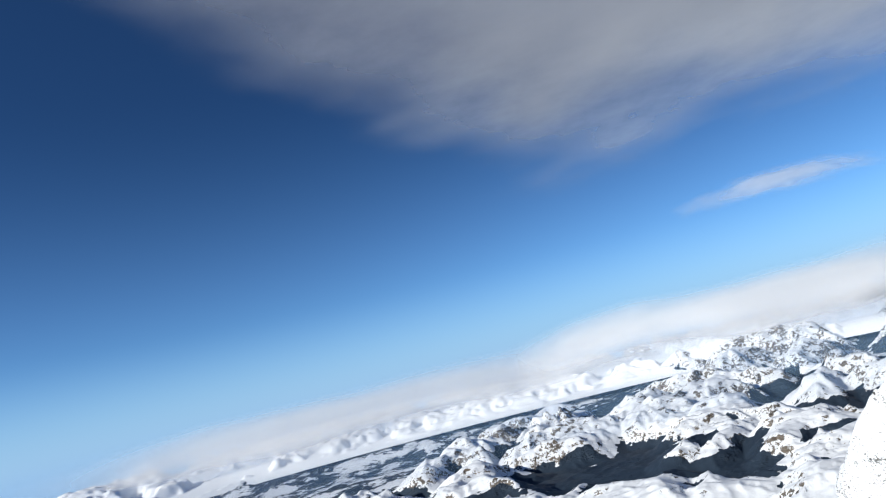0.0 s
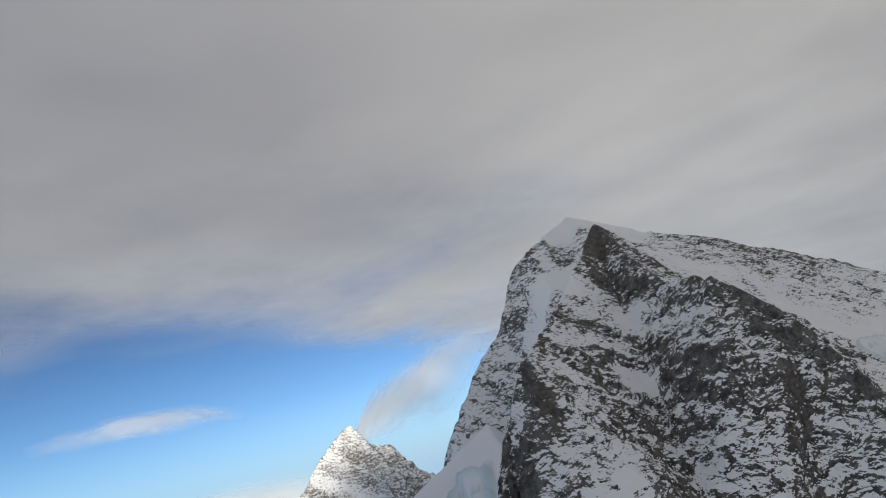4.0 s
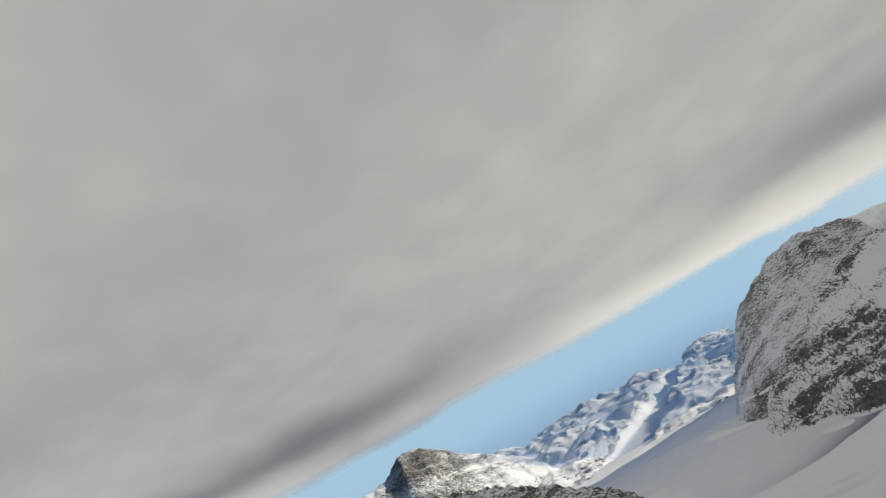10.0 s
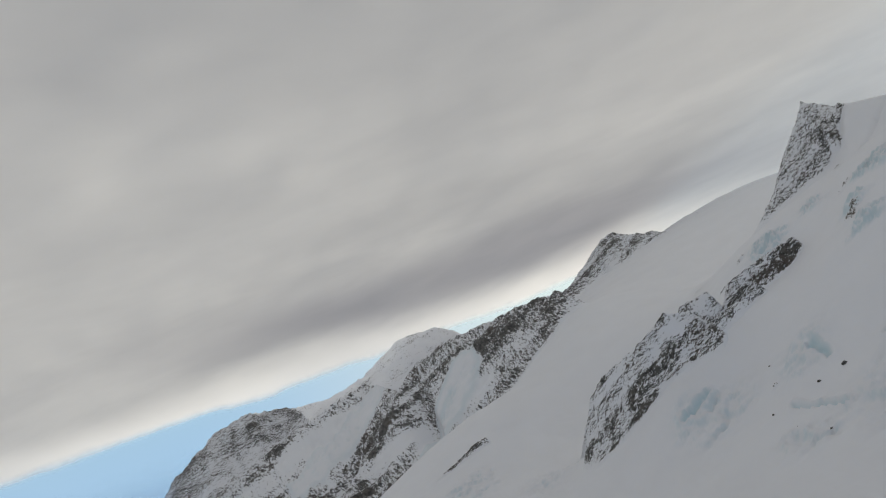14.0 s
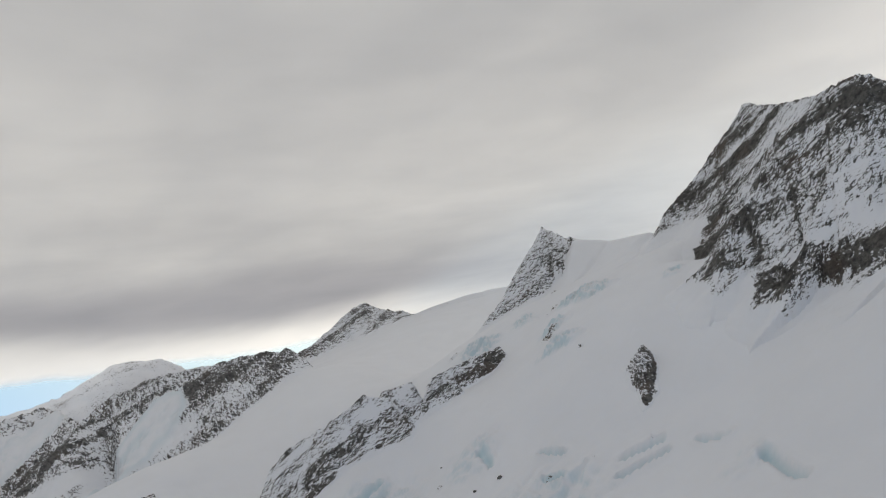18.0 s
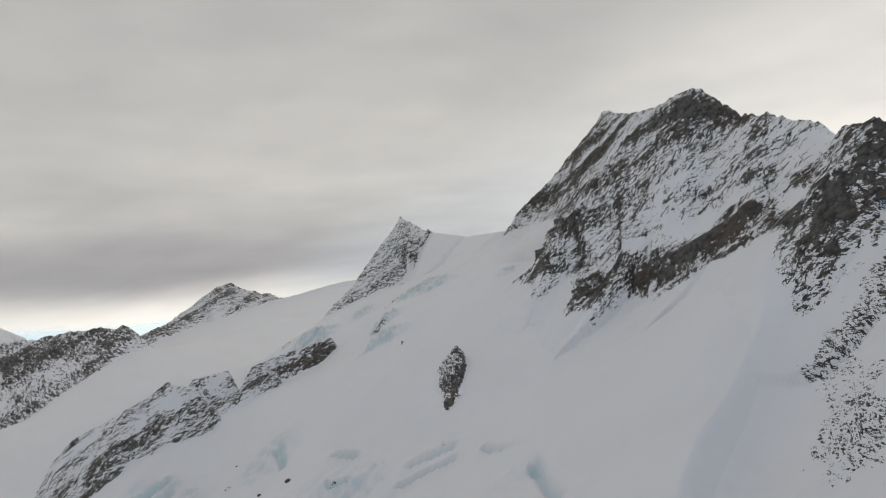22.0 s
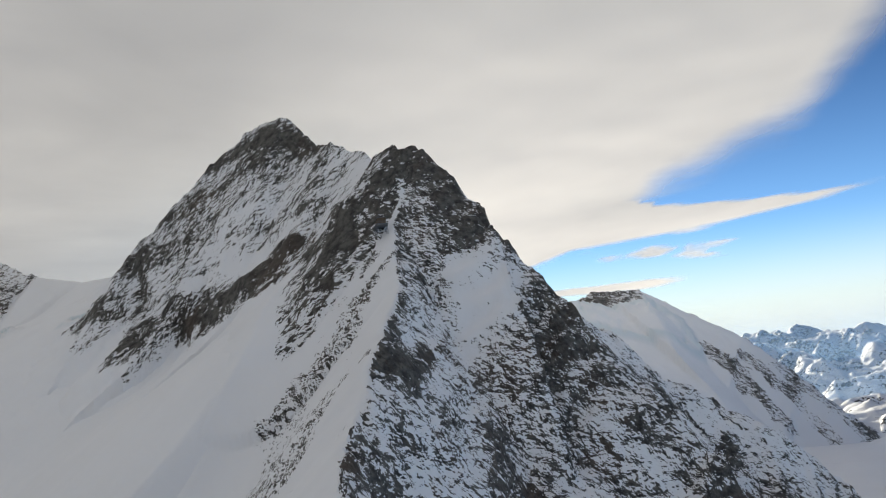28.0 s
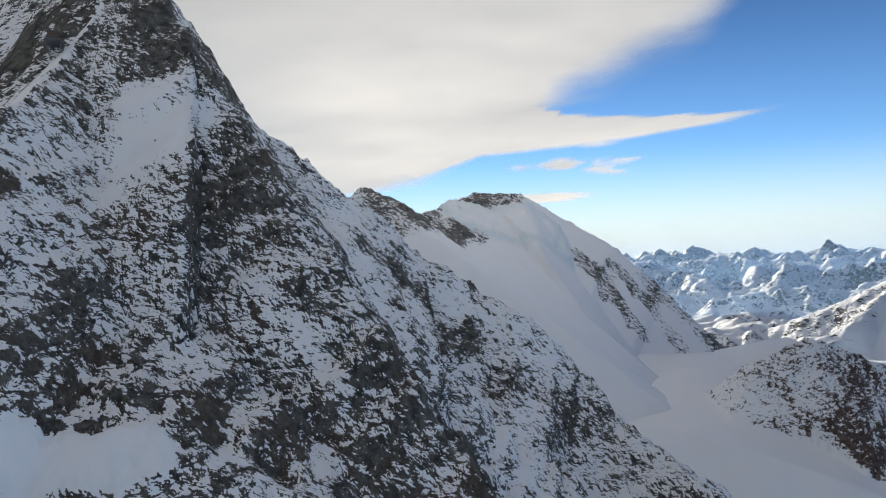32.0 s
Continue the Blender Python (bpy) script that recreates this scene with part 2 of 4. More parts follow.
    rb = node(nt, "ShaderNodeBsdfPrincipled", {"Base Color": col, "Roughness": 0.85, "Normal": crag, "Specular IOR Level": 0.25})
    sb = node(nt, "ShaderNodeBsdfPrincipled", {"Base Color": col, "Roughness": 0.6, "Normal": bump_s, "Specular IOR Level": 0.2})
    nt.links.new(node(nt, "ShaderNodeMixShader", {0: mask, 1: sb.outputs[0], 2: rb.outputs[0]}).outputs[0], out.inputs[0])
    return mat


ROCKY = mountain_material("snowy_rock", 0.82, (0.062, 0.060, 0.058), (0.175, 0.170, 0.160), (0.13, 0.100, 0.082))
BEDDED = mountain_material("bedded_rock", 1.2, (0.062, 0.060, 0.057), (0.175, 0.170, 0.158), (0.13, 0.102, 0.085), dip=(0.48, -0.48, 0.73), thin=1.3)
# rock tones lightened to stand for haze over the farther mountains
HAZED_ROCK = mountain_material("snowy_rock_hazed", 1.6, (0.080, 0.079, 0.079), (0.215, 0.21, 0.20), (0.15, 0.128, 0.115))
REDDISH = mountain_material("reddish_rock", 1.3, (0.075, 0.056, 0.050), (0.17, 0.125, 0.11), (0.15, 0.092, 0.072))
GLACIER = mountain_material("glacier_snow", 1.1, (0.10, 0.095, 0.09), (0.2, 0.19, 0.17), (0.16, 0.11, 0.08))


def part(name, mesh, parent, label="", kind=""):
    ob = new(name, mesh)
    ob.parent = parent
    return tagged(ob, label, kind=kind)


def distance_to(X, Y, pts):
    """How far each place lies from a broken line."""
    best = np.full(X.shape, 1e9)
    for (x0, y0, *_), (x1, y1, *_) in zip(pts, pts[1:]):
        dx, dy = x1 - x0, y1 - y0
        u = np.clip(((X - x0) * dx + (Y - y0) * dy) / max(dx * dx + dy * dy, 1e-6), 0, 1)
        best = np.minimum(best, np.hypot(X - x0 - u * dx, Y - y0 - u * dy))
    return best


# ---- the ground: a glacier basin and the valleys round it ----
def sheet(X, Y, pts):
    """A thin-plate sheet through a few heights."""
    p = np.array(pts, float)
    xy, z = p[:, :2] / 500.0, p[:, 2]

    def kernel(d2):
        return d2 * np.log(d2 + 1e-9)

    n = len(p)
    A = np.zeros((n + 3, n + 3))
    A[:n, :n] = kernel(((xy[:, None] - xy[None]) ** 2).sum(-1)) + np.eye(n) * 0.02
    A[:n, n], A[:n, n + 1:] = 1, xy
    A[n, :n], A[n + 1:, :n] = 1, xy.T
    w = np.linalg.solve(A, np.concatenate([z, np.zeros(3)]))
    out = w[n] + w[n + 1] * X / 500.0 + w[n + 2] * Y / 500.0
    for k in range(n):
        out += w[k] * kernel((X / 500.0 - xy[k, 0]) ** 2 + (Y / 500.0 - xy[k, 1]) ** 2)
    return out


BASIN = [(-564, -264, 293), (-576, -238, 298), (-592, -216, 302), (-591, -176, 318), (-586, -136, 332), (-579, -112, 337), (-475, -95, 260), (-470, -29, 261), (-550, -164, 313), (-461, -230, 229), (-446, -117, 237), (-460, -301, 236), (-396, -430, 226), (-527, -513, 308), (-633, -563, 353), (-710, -597, 388), (-166, -1174, 108), (-49, -1094, 95), (938, 194, 243), (1009, 30, 235), (995, -171, 209), (882, -319, 159), (721, -502, 91), (597, -596, 62), (496, -733, 14), (353, -527, 50), (935, -1512, -128), (1156, -1977, -121), (1547, -2008, -153), (782, 237, 244), (-230, -486, 125), (-337, -469, 167), (-651, -1031, 250), (-505, -1298, 288), (-136, -862, 191), (-406, -1407, 268), (-686, -1340, 337), (-338, -634, 199), (-357, -539, 227), (-413, -551, 246), (-480, -558, 255), (-544, -699, 312), (-480, -628, 292), (-367, -1119, 279), (-272, -1127, 227), (-188, -1143, 127), (-296, -731, 130), (-563, -316, 313), (-560, -291, 303), (-293, -584, 185), (-312, -489, 213), (-528, -100, 298), (-552, -112, 314)]
BASIN += [(0, -350, 170), (0, 0, 215), (300, 100, 180), (1600, -2700, -230), (400, -1000, -40), (700, -700, 0), (-250, -50, 220), (-634, -649, 353), (-602, -773, 318)]


def glacier_height(X, Y):
    return np.clip(sheet(X, Y, BASIN), -260, 430)


def glacier_surface(X, Y):
    """The glacier with its swells, and where it breaks off to the north and west."""
    Z = glacier_height(X, Y) + 4 * fbm(X, Y, 140, 4, 5) + 2.2 * fbm(X, Y, 42, 4, 6) + 0.45 * fbm(X * 0.5 + Y * 0.3, Y, 11, 3, 7)
    north = Y - (60 + 0.35 * X + 25 * fbm(X, Y, 120, 3, 8))
    north = np.where(X > 300, Y - 330, north)
    Z = np.where(north > 0, Z - 1.2 * north, Z)
    return Z - 2.0 * np.clip(-620 - X, 0, 400) * smooth(-480, -380, Y)



BEDS = (0.45, -0.36, 0.82)


def islands(mask, owner):
    """A number for every connected stretch of cells of one owner, -1 elsewhere."""
    n = np.where(mask, np.arange(mask.size).reshape(mask.shape), -1)
    down, right = mask[:-1] & mask[1:] & (owner[:-1] == owner[1:]), mask[:, :-1] & mask[:, 1:] & (owner[:, :-1] == owner[:, 1:])
    while True:
        m = n.copy()
        m[1:] = np.where(down, np.minimum(m[1:], m[:-1]), m[1:])
        m[:-1] = np.where(down, np.minimum(m[:-1], m[1:]), m[:-1])
        m[:, 1:] = np.where(right, np.minimum(m[:, 1:], m[:, :-1]), m[:, 1:])
        m[:, :-1] = np.where(right, np.minimum(m[:, :-1], m[:, 1:]), m[:, :-1])
        m = np.where(mask, m.ravel()[np.clip(m, 0, None)], -1)
        if (m == n).all():
            return n
        n = m


def massif(name, box, step, ridges, floor, material, rough=1.0, seed=3, label="", terrace=0.55, bed=1.0, patches=(), even=1.0, bare=(), other_beds=None, apron=0.0, strokes=(), lean=0.5, category="mountain", bedded=None):
    """A mountain built from its ridges, with gullies, tilted rock beds and broken crests; snow lies on the flatter ledges."""
    xs, ys = np.arange(box[0], box[1] + step, float(step)), np.arange(box[2], box[3] + step, float(step))
    X, Y = np.meshgrid(xs, ys)
    wx = X + rough * 3.0 * fbm(X, Y, 34, 4, seed)
    wy = Y + rough * 3.0 * fbm(X, Y, 34, 4, seed + 20)
    H, rock, along, across = tents(wx, wy, ridges, floor)
    if callable(even):
        even = even(X, Y)
    away = smooth(0, 30, across)
    sy, sx = np.gradient(H, step)
    quiet = np.clip(1.35 / np.clip(np.hypot(sx, sy), 0.5, None), 0.4, 1.0)
    R = smooth(0.02, 0.4, rock)
    lumps = fbm(X, Y, 60, 5, seed + 60, 0.5)
    ridgy = fbm(wx, wy, 30, 5, seed + 80, 0.55, True)
    Z = H + rough * quiet * R * ((0.15 + 0.85 * away) * (4.0 * lumps + 3.5 * ridgy)) + rough * (1 - R) * 2.0 * lumps * away
    base = H.copy()
    q = BEDS[0] * X + BEDS[1] * Y + BEDS[2] * Z + 7 * bed * fbm(X, Y, 70 * bed, 3, seed + 110)
    p = 0.62 * X + 0.78 * Y
    wide_beds = fbm(q, p * 0.2, 26 * bed, 4, seed + 120)
    thin_beds = fbm(q, p * 0.25, 9 * bed, 3, seed + 130)
    if other_beds:
        share_of = other_beds(X, Y)
        q2 = -0.43 * X - 0.39 * Y + 0.81 * Z + 5 * fbm(X, Y, 60, 3, seed + 111)
        p2 = -0.26 * X + 0.92 * Y
        wide_beds = wide_beds + share_of * (1.25 * fbm(q2, p2 * 0.16, 24, 4, seed + 121) - wide_beds)
        thin_beds = thin_beds + share_of * (1.2 * fbm(q2, p2 * 0.2, 9, 3, seed + 131) - thin_beds)
    gully = fbm(along + 6 * lumps, across * 0.28, 15 * bed, 4, seed + 140, 0.5, True)
    Z = Z + rough * quiet * R * (0.25 + 0.75 * away) * (5.0 * wide_beds + 2.6 * thin_beds + 2.2 * even * gully)
    Z = Z + rough * R * (1 - 0.8 * away) * 3.4 * (fbm(X, Y, 9 * bed, 3, seed + 160, 0.6, True) - 0.2)
    for wide in (12 * bed, 5 * bed):
        if wide < 2.2 * step:
            continue
        f = ((q + wide * fbm(X, Y, wide * 3, 3, seed + 150)) / wide) % 1.0
        Z = Z + terrace * quiet * R * smooth(0.0, 0.35, fbm(X, Y, wide * 4, 3, seed + int(wide * 7))) * (smooth(0.42, 1.0, f) - f) * wide / BEDS[2] * (0.25 + 0.75 * away)
    for pts, width, much in bare:
        d = distance_to(X, Y, pts) * (1 + 1.1 * fbm(X, Y, width * 1.3, 4, seed + 175))
        rock = np.maximum(rock, much * smooth(width, width * 0.6, d))
    ice = np.zeros_like(X)
    for pts, width, lift, blue in patches:
        d = distance_to(X, Y, pts) * (1 + 0.7 * fbm(X, Y, width * 1.6, 4, seed + 170))
        m = smooth(width, width * 0.72, d)
        rim = m * smooth(width * 0.45, width * 0.8, d)
        Z = Z - m * 0.6 * (Z - H) + lift * m + rim * lift * 0.5 * fbm(X, Y, 8 * bed, 3, seed + 180, 0.5, True)
        rock = rock * (1 - m)
        ice = np.maximum(ice, blue * rim)
        if blue > 0:
            slits = smooth(0.45, 0.8, fbm(X * 0.5 + Y * 0.3 + 0.5 * Z, Y - X * 0.4, width * 0.5, 4, seed + 190, 0.55, True))
            Z = Z - 0.8 * lift * slits * m + m * lift * (0.45 * fbm(X, Y, width * 0.3, 4, seed + 196, 0.55, True) + 0.2)
            ice = np.maximum(ice, blue * m * (0.9 * slits + 0.35 * smooth(0.0, 0.5, fbm(X, Y, width * 0.4, 4, seed + 195))))
    above = Z > floor + 1
    if apron:
        ice_level = glacier_surface(X, Y) + 0.35
        over = Z - ice_level
        h = np.clip(apron - np.abs(over), 0, None) / apron
        Z = np.maximum(Z, ice_level) + h * h * apron / 4
        fade = min(apron, 13)
        rock = rock * smooth(-0.2 * fade, 0.5 * fade, over + 0.5 * fade * fbm(X, Y, 16, 3, seed + 210))
        above = above & (over > -0.97 * apron)
        Z = Z - 3.0 * smooth(-0.62 * apron, -0.95 * apron, over)
    gy, gx = np.gradient(Z, step)
    by, bx = np.gradient(base, step)
    steep, calm = np.hypot(gx, gy), np.clip(np.hypot(bx, by), 0.3, 2.0)
    share = rock + 0.17 * np.tanh((steep / calm - 1.1) * 1.3) + even * (0.30 * wide_beds + 0.22 * thin_beds + 0.14 * (gully - 0.2) + 0.16 * fbm(X, Y, 90 * bed, 4, seed + 90))
    for pts, width, much in strokes:
        d = distance_to(X, Y, pts) * (1 + 0.8 * fbm(X, Y, width * 1.5, 4, seed + 220))
        share = share + much * smooth(width, width * 0.35, d)
    share = np.where(rock < 0.03, 0.0, share * smooth(0.0, 0.25, rock))
    thing = tagged(new(name), label, category)
    masks = {"rock": share, "ice": ice, "lean": lean(X, Y) if callable(lean) else np.full(X.shape, float(lean))}
    # every unbroken stretch of rock on a ridge is a face of its own; hanging ice and snow are parts too
    owner = np.floor(along / 1000 + 1e-6).astype(int)[:-1, :-1]
    shown = above[:-1, :-1] | above[:-1, 1:] | above[1:, 1:] | above[1:, :-1]
    frozen = (ice[:-1, :-1] > 0.12) & shown
    stone = (rock[:-1, :-1] > 0.28) & ~frozen & shown
    island, small = islands(stone, owner), np.zeros_like(stone)
    for k, size in zip(*np.unique(island[stone], return_counts=True)):
        if size < 250:
            small |= island == k
        else:
            south = bedded and masks["lean"][:-1, :-1][island == k].mean() > 0.3
            part("rock_face", grid_mesh("rock_face", X, Y, Z, masks, bedded if south else material, above, island == k), thing)
    if small.any():
        part("scattered_rock", grid_mesh("scattered_rock", X, Y, Z, masks, material, above, small), thing, "small dark rocks breaking through the snow", "stuff")
    if (frozen & shown).sum() > 20:
        part("hanging_ice", grid_mesh("hanging_ice", X, Y, Z, masks, material, above, frozen), thing, "pale blue broken hanging ice")
    if (~stone & ~frozen & shown).sum() > 50:
        part("snow_slope", grid_mesh("snow_slope", X, Y, Z, masks, material, above, ~stone & ~frozen), thing, "smooth white snow slope", "stuff")
    return thing


ICEFALLS = [(-584, -537, 34, 1.4), (-525, -500, 26, 1.2), (-393, -293, 60, 0.7), (-315, -460, 45, 0.7), (-200, -640, 60, 0.7), (-389, -414, 30, 0.7), (-445, -190, 25, 0.5), (560, 300, 50, 0.7), (-101, -700, 60, 0.7), (-330, -330, 30, 0.7), (300, -550, 60, 0.7), (560, -560, 40, 0.7), (-578, -499, 26, 1.5), (-490, -620, 30, 1.2), (-500, -454, 20, 1.3), (-594, -404, 14, 1.2), (-545, -600, 24, 1.0)]
CREVASSES = [([(-449, -185), (-442, -166), (-434, -148)], 3.2), ([(-432, -281), (-453, -268)], 3.6), ([(-418, -270), (-435, -262), (-447, -255)], 2.6), ([(-393, -411), (-388, -384)], 3.0), ([(-459, -241), (-462, -221)], 2.2), ([(-403, -308), (-396, -318)], 2.6), ([(-360, -330), (-352, -362), (-350, -380)], 2.6), ([(-330, -480), (-300, -470)], 3.0), ([(-420, -330), (-412, -350)], 2.4), ([(-300, -560), (-270, -575)], 3.0), ([(-250, -600), (-240, -640)], 3.0)]


# bare rock in the snow: place, length and width, bearing, share of rock
OUTCROPS = [(-506, -483, 14, 9, 60, 0.5), (-516, -492, 9, 6, 60, 0.48), (-430, -620, 12, 4, 20, 0.42), (-470, -640, 9, 3, 20, 0.42), (-384, -600, 10, 3, 30, 0.42), (-560, -560, 9, 4, 40, 0.42), (-612, -640, 8, 4, 40, 0.42), (-424, -300, 5, 2, 70, 0.45), (-398, -316, 4, 1.6, 20, 0.45), (-360, -420, 5, 1.5, 20, 0.42), (-452, -276, 5, 1.5, 60, 0.4), (-500, -420, 7, 2.5, 60, 0.4)]


def glacier():
    """Two sheets of one surface, the nearer one finer."""
    thing = tagged(new("glacier"), "wide snow-covered glacier basin below the peaks", "glacier", kind="structure")
    for name, box, step, lift in (("snow_basin", (-780, 120, -820, 120), 2.0, 0.3), ("snow_field", (-1000, 2300, -3000, 420), 8.0, -0.5)):
        X, Y = np.meshgrid(np.arange(box[0], box[1], step), np.arange(box[2], box[3], step))
        Z = glacier_surface(X, Y) + lift
        broken = np.zeros_like(X)
        for x, y, r, much in ICEFALLS:
            broken = np.maximum(broken, much * smooth(r, 0.35 * r, np.hypot(X - x, Y - y) * (1 + 0.6 * fbm(X, Y, r, 3, 12))))
        slits = smooth(0.55, 0.85, fbm(X * 0.35 + Y * 0.2, Y - X * 0.3, 24, 3, 11, 0.5, True))
        some = smooth(0.15, 0.45, fbm(X, Y, 190, 3, 9)) * smooth(0.62, 0.9, fbm(X * 0.3 + Y * 0.2, Y - X * 0.3, 40, 2, 14, 0.4, True))
        blocks = fbm(X, Y, 13, 4, 13, 0.6, True)
        cracks = np.maximum(broken * slits, 0.6 * some * (step < 4))
        Z += broken * (7.0 * blocks) - 5.0 * cracks
        split = np.zeros_like(X)
        for line, wide in CREVASSES:
            d = distance_to(X + 2 * fbm(X, Y, 22, 3, 15), Y + 2 * fbm(X, Y, 22, 3, 16), line)
            split = np.maximum(split, smooth(wide, 0.3 * wide, d))
            Z += 1.6 * smooth(wide * 3, wide, d) * (d > wide)
        Z -= 2.6 * split
        keep = np.ones_like(X, dtype=bool)
        if step > 4:
            keep = ~((X > -770) & (X < 110) & (Y > -810) & (Y < 110))
        bare = np.zeros_like(X)
        for x, y, long, wide, turn, much in OUTCROPS:
            c, n = math.cos(radians(turn)), math.sin(radians(turn))
            d = np.hypot(((X - x) * c + (Y - y) * n) / long, ((Y - y) * c - (X - x) * n) / wide) * (1 + 0.9 * fbm(X, Y, wide * 1.4, 4, 17))
            bare = np.maximum(bare, much * smooth(1.0, 0.45, d))
            Z += 2.5 * smooth(1.0, 0.3, d) * (0.6 + fbm(X, Y, 7, 3, 18, 0.5, True))
        gy, gx = np.gradient(Z, step)
        ice = np.clip(0.75 * np.clip(broken, 0, 1) * smooth(0.55, 1.5, np.hypot(gx, gy)) + 0.7 * split, 0, 1)
        part(name, grid_mesh(name, X, Y, Z, {"rock": bare, "ice": ice, "lean": np.zeros_like(X)}, GLACIER, keep), thing)
    return thing


glacier()

# ---- the mountains ----
massif("snow_capped_mountain", (20, 900, 180, 830), 2.0, [
    ([(443, 583, 518), (499, 540, 486), (556, 480, 449), (621, 394, 390), (644, 342, 348), (712, 277, 296)], 1.4, 0.85, 0.3, 0.36, 8),
    ([(443, 583, 518), (379, 603, 484), (361, 618, 465), (335, 632, 411), (296, 646, 372), (244, 640, 324), (232, 638, 300)], 1.1, 1.5, 0.47, 0.6, 3),
    ([(333, 485, 464), (205, 455, 383), (115, 425, 342), (116, 461, 299), (97, 464, 264)], 1.3, 1.5, 0.44, 0.3, 2),
    ([(333, 485, 464), (285, 438, 417), (261, 401, 380), (224, 349, 365), (230, 319, 332), (228, 296, 292)], 1.6, 1.3, 0.40, 0.40, 2),
    ([(258, 612, 321), (217, 639, 293), (176, 646, 272), (113, 639, 241)], 0.9, 0.8, 0.02, 0.02, 20),
], 60, HAZED_ROCK, 1.0, 100, "snow-capped mountain with dark rock buttresses", 0.5, 1.6, even=0.9, patches=[([(449, 345, 0), (470, 333, 0), (500, 322, 0)], 14, 4, 0.8), ([(100, 602, 0), (125, 592, 0), (155, 592, 0), (192, 590, 0)], 30, 6, 1.0), ([(387, 544, 474), (354, 565, 426), (318, 575, 377), (281, 594, 334), (247, 603, 301)], 11, 1, 0.0), ([(443, 583, 518), (419, 585, 506), (464, 545, 491)], 26, 2, 0.0)], bare=[([(130, 552, 0), (150, 553, 0), (172, 562, 0), (200, 562, 0)], 15, 0.56), ([(333, 485, 0), (285, 440, 0), (262, 405, 0)], 22, 0.68)], apron=5, lean=0.2, strokes=[
    ([(312, 478), (275, 464), (264, 447), (261, 420)], 13, 0.34), ([(376, 587), (364, 564), (345, 572), (325, 592)], 10, -0.3),
    ([(238, 460), (220, 462)], 8, -0.3), ([(249, 425), (240, 432)], 7, -0.25), ([(164, 436), (188, 435), (207, 420)], 8, -0.28), ([(185, 408), (198, 402)], 12, -0.45),
    ([(444, 485), (473, 444), (495, 405), (582, 366)], 30, -0.10), ([(239, 389), (218, 348), (219, 323), (223, 300)], 13, 0.14),
    ([(459, 401), (459, 380), (463, 359), (500, 340), (568, 330)], 20, -0.5), ([(435, 310), (500, 318)], 14, -0.3),
    ([(109, 421), (98, 402), (80, 419), (62, 405)], 11, 0.24), ([(72, 372), (88, 366), (100, 368)], 9, -0.4), ([(140, 421), (134, 405)], 6, -0.15), ([(570, 307), (616, 272)], 12, 0.1)])

massif("sunlit_mountain", (150, 1350, 1350, 1950), 4.5, [
    ([(822, 1654, 437), (739, 1672, 378), (675, 1684, 302), (615, 1701, 274), (535, 1706, 223), (455, 1717, 110), (345, 1721, 21)], 1.2, 0.95, 0.40, 0.42, 3),
    ([(822, 1654, 437), (860, 1655, 380), (926, 1637, 360), (963, 1642, 302), (1031, 1636, 267), (1104, 1675, 242)], 1.2, 1.0, 0.46, 0.42, 3),
    ([(824, 1638, 377), (754, 1604, 290), (675, 1546, 199), (608, 1538, 164), (515, 1519, 2)], 1.0, 1.0, 0.50, 0.42, 5),
], -150, HAZED_ROCK, 2.0, 200, "steep sunlit pyramid of snow and rock", 0.35, 2.0, even=0.7)

massif("rocky_crest", (450, 1550, -950, 450), 4, [
    ([(1036, 303, 273), (1182, 228, 356), (1214, 170, 361), (1299, 20, 363), (1245, -81, 380), (1219, -134, 391), (1168, -203, 385), (1171, -295, 376), (1014, -351, 336), (967, -416, 288), (915, -477, 250), (912, -614, 211), (802, -745, 156), (708, -785, 110), (629, -822, 68), (591, -819, 21), (539, -819, -16)], 0.9, 0.75, 0.52, 0.52, 2),
], 20, HAZED_ROCK, 2.1, 300, "long jagged rock crest dusted with snow", 0.55, 1.5, [([(905, -503, 194), (825, -577, 158), (747, -665, 131), (673, -711, 95), (623, -733, 62)], 33, 10, 0.85), ([(1133, -299, 329), (1089, -357, 288), (1047, -400, 248)], 12, 1, 0)], apron=2.5)

massif("table_mountain", (1500, 2900, -2500, -1100), 9, [
    ([(2440, -1426, 144), (2304, -1634, 181), (2264, -1692, 240), (2200, -1772, 231), (2123, -1857, 145), (1939, -2030, -5), (1795, -2130, -168)], 1.0, 1.0, 0.46, 0.5, 3),
], -280, HAZED_ROCK, 3.0, 400, "distant table-topped rock peak in shade", 0.5, 3.0)

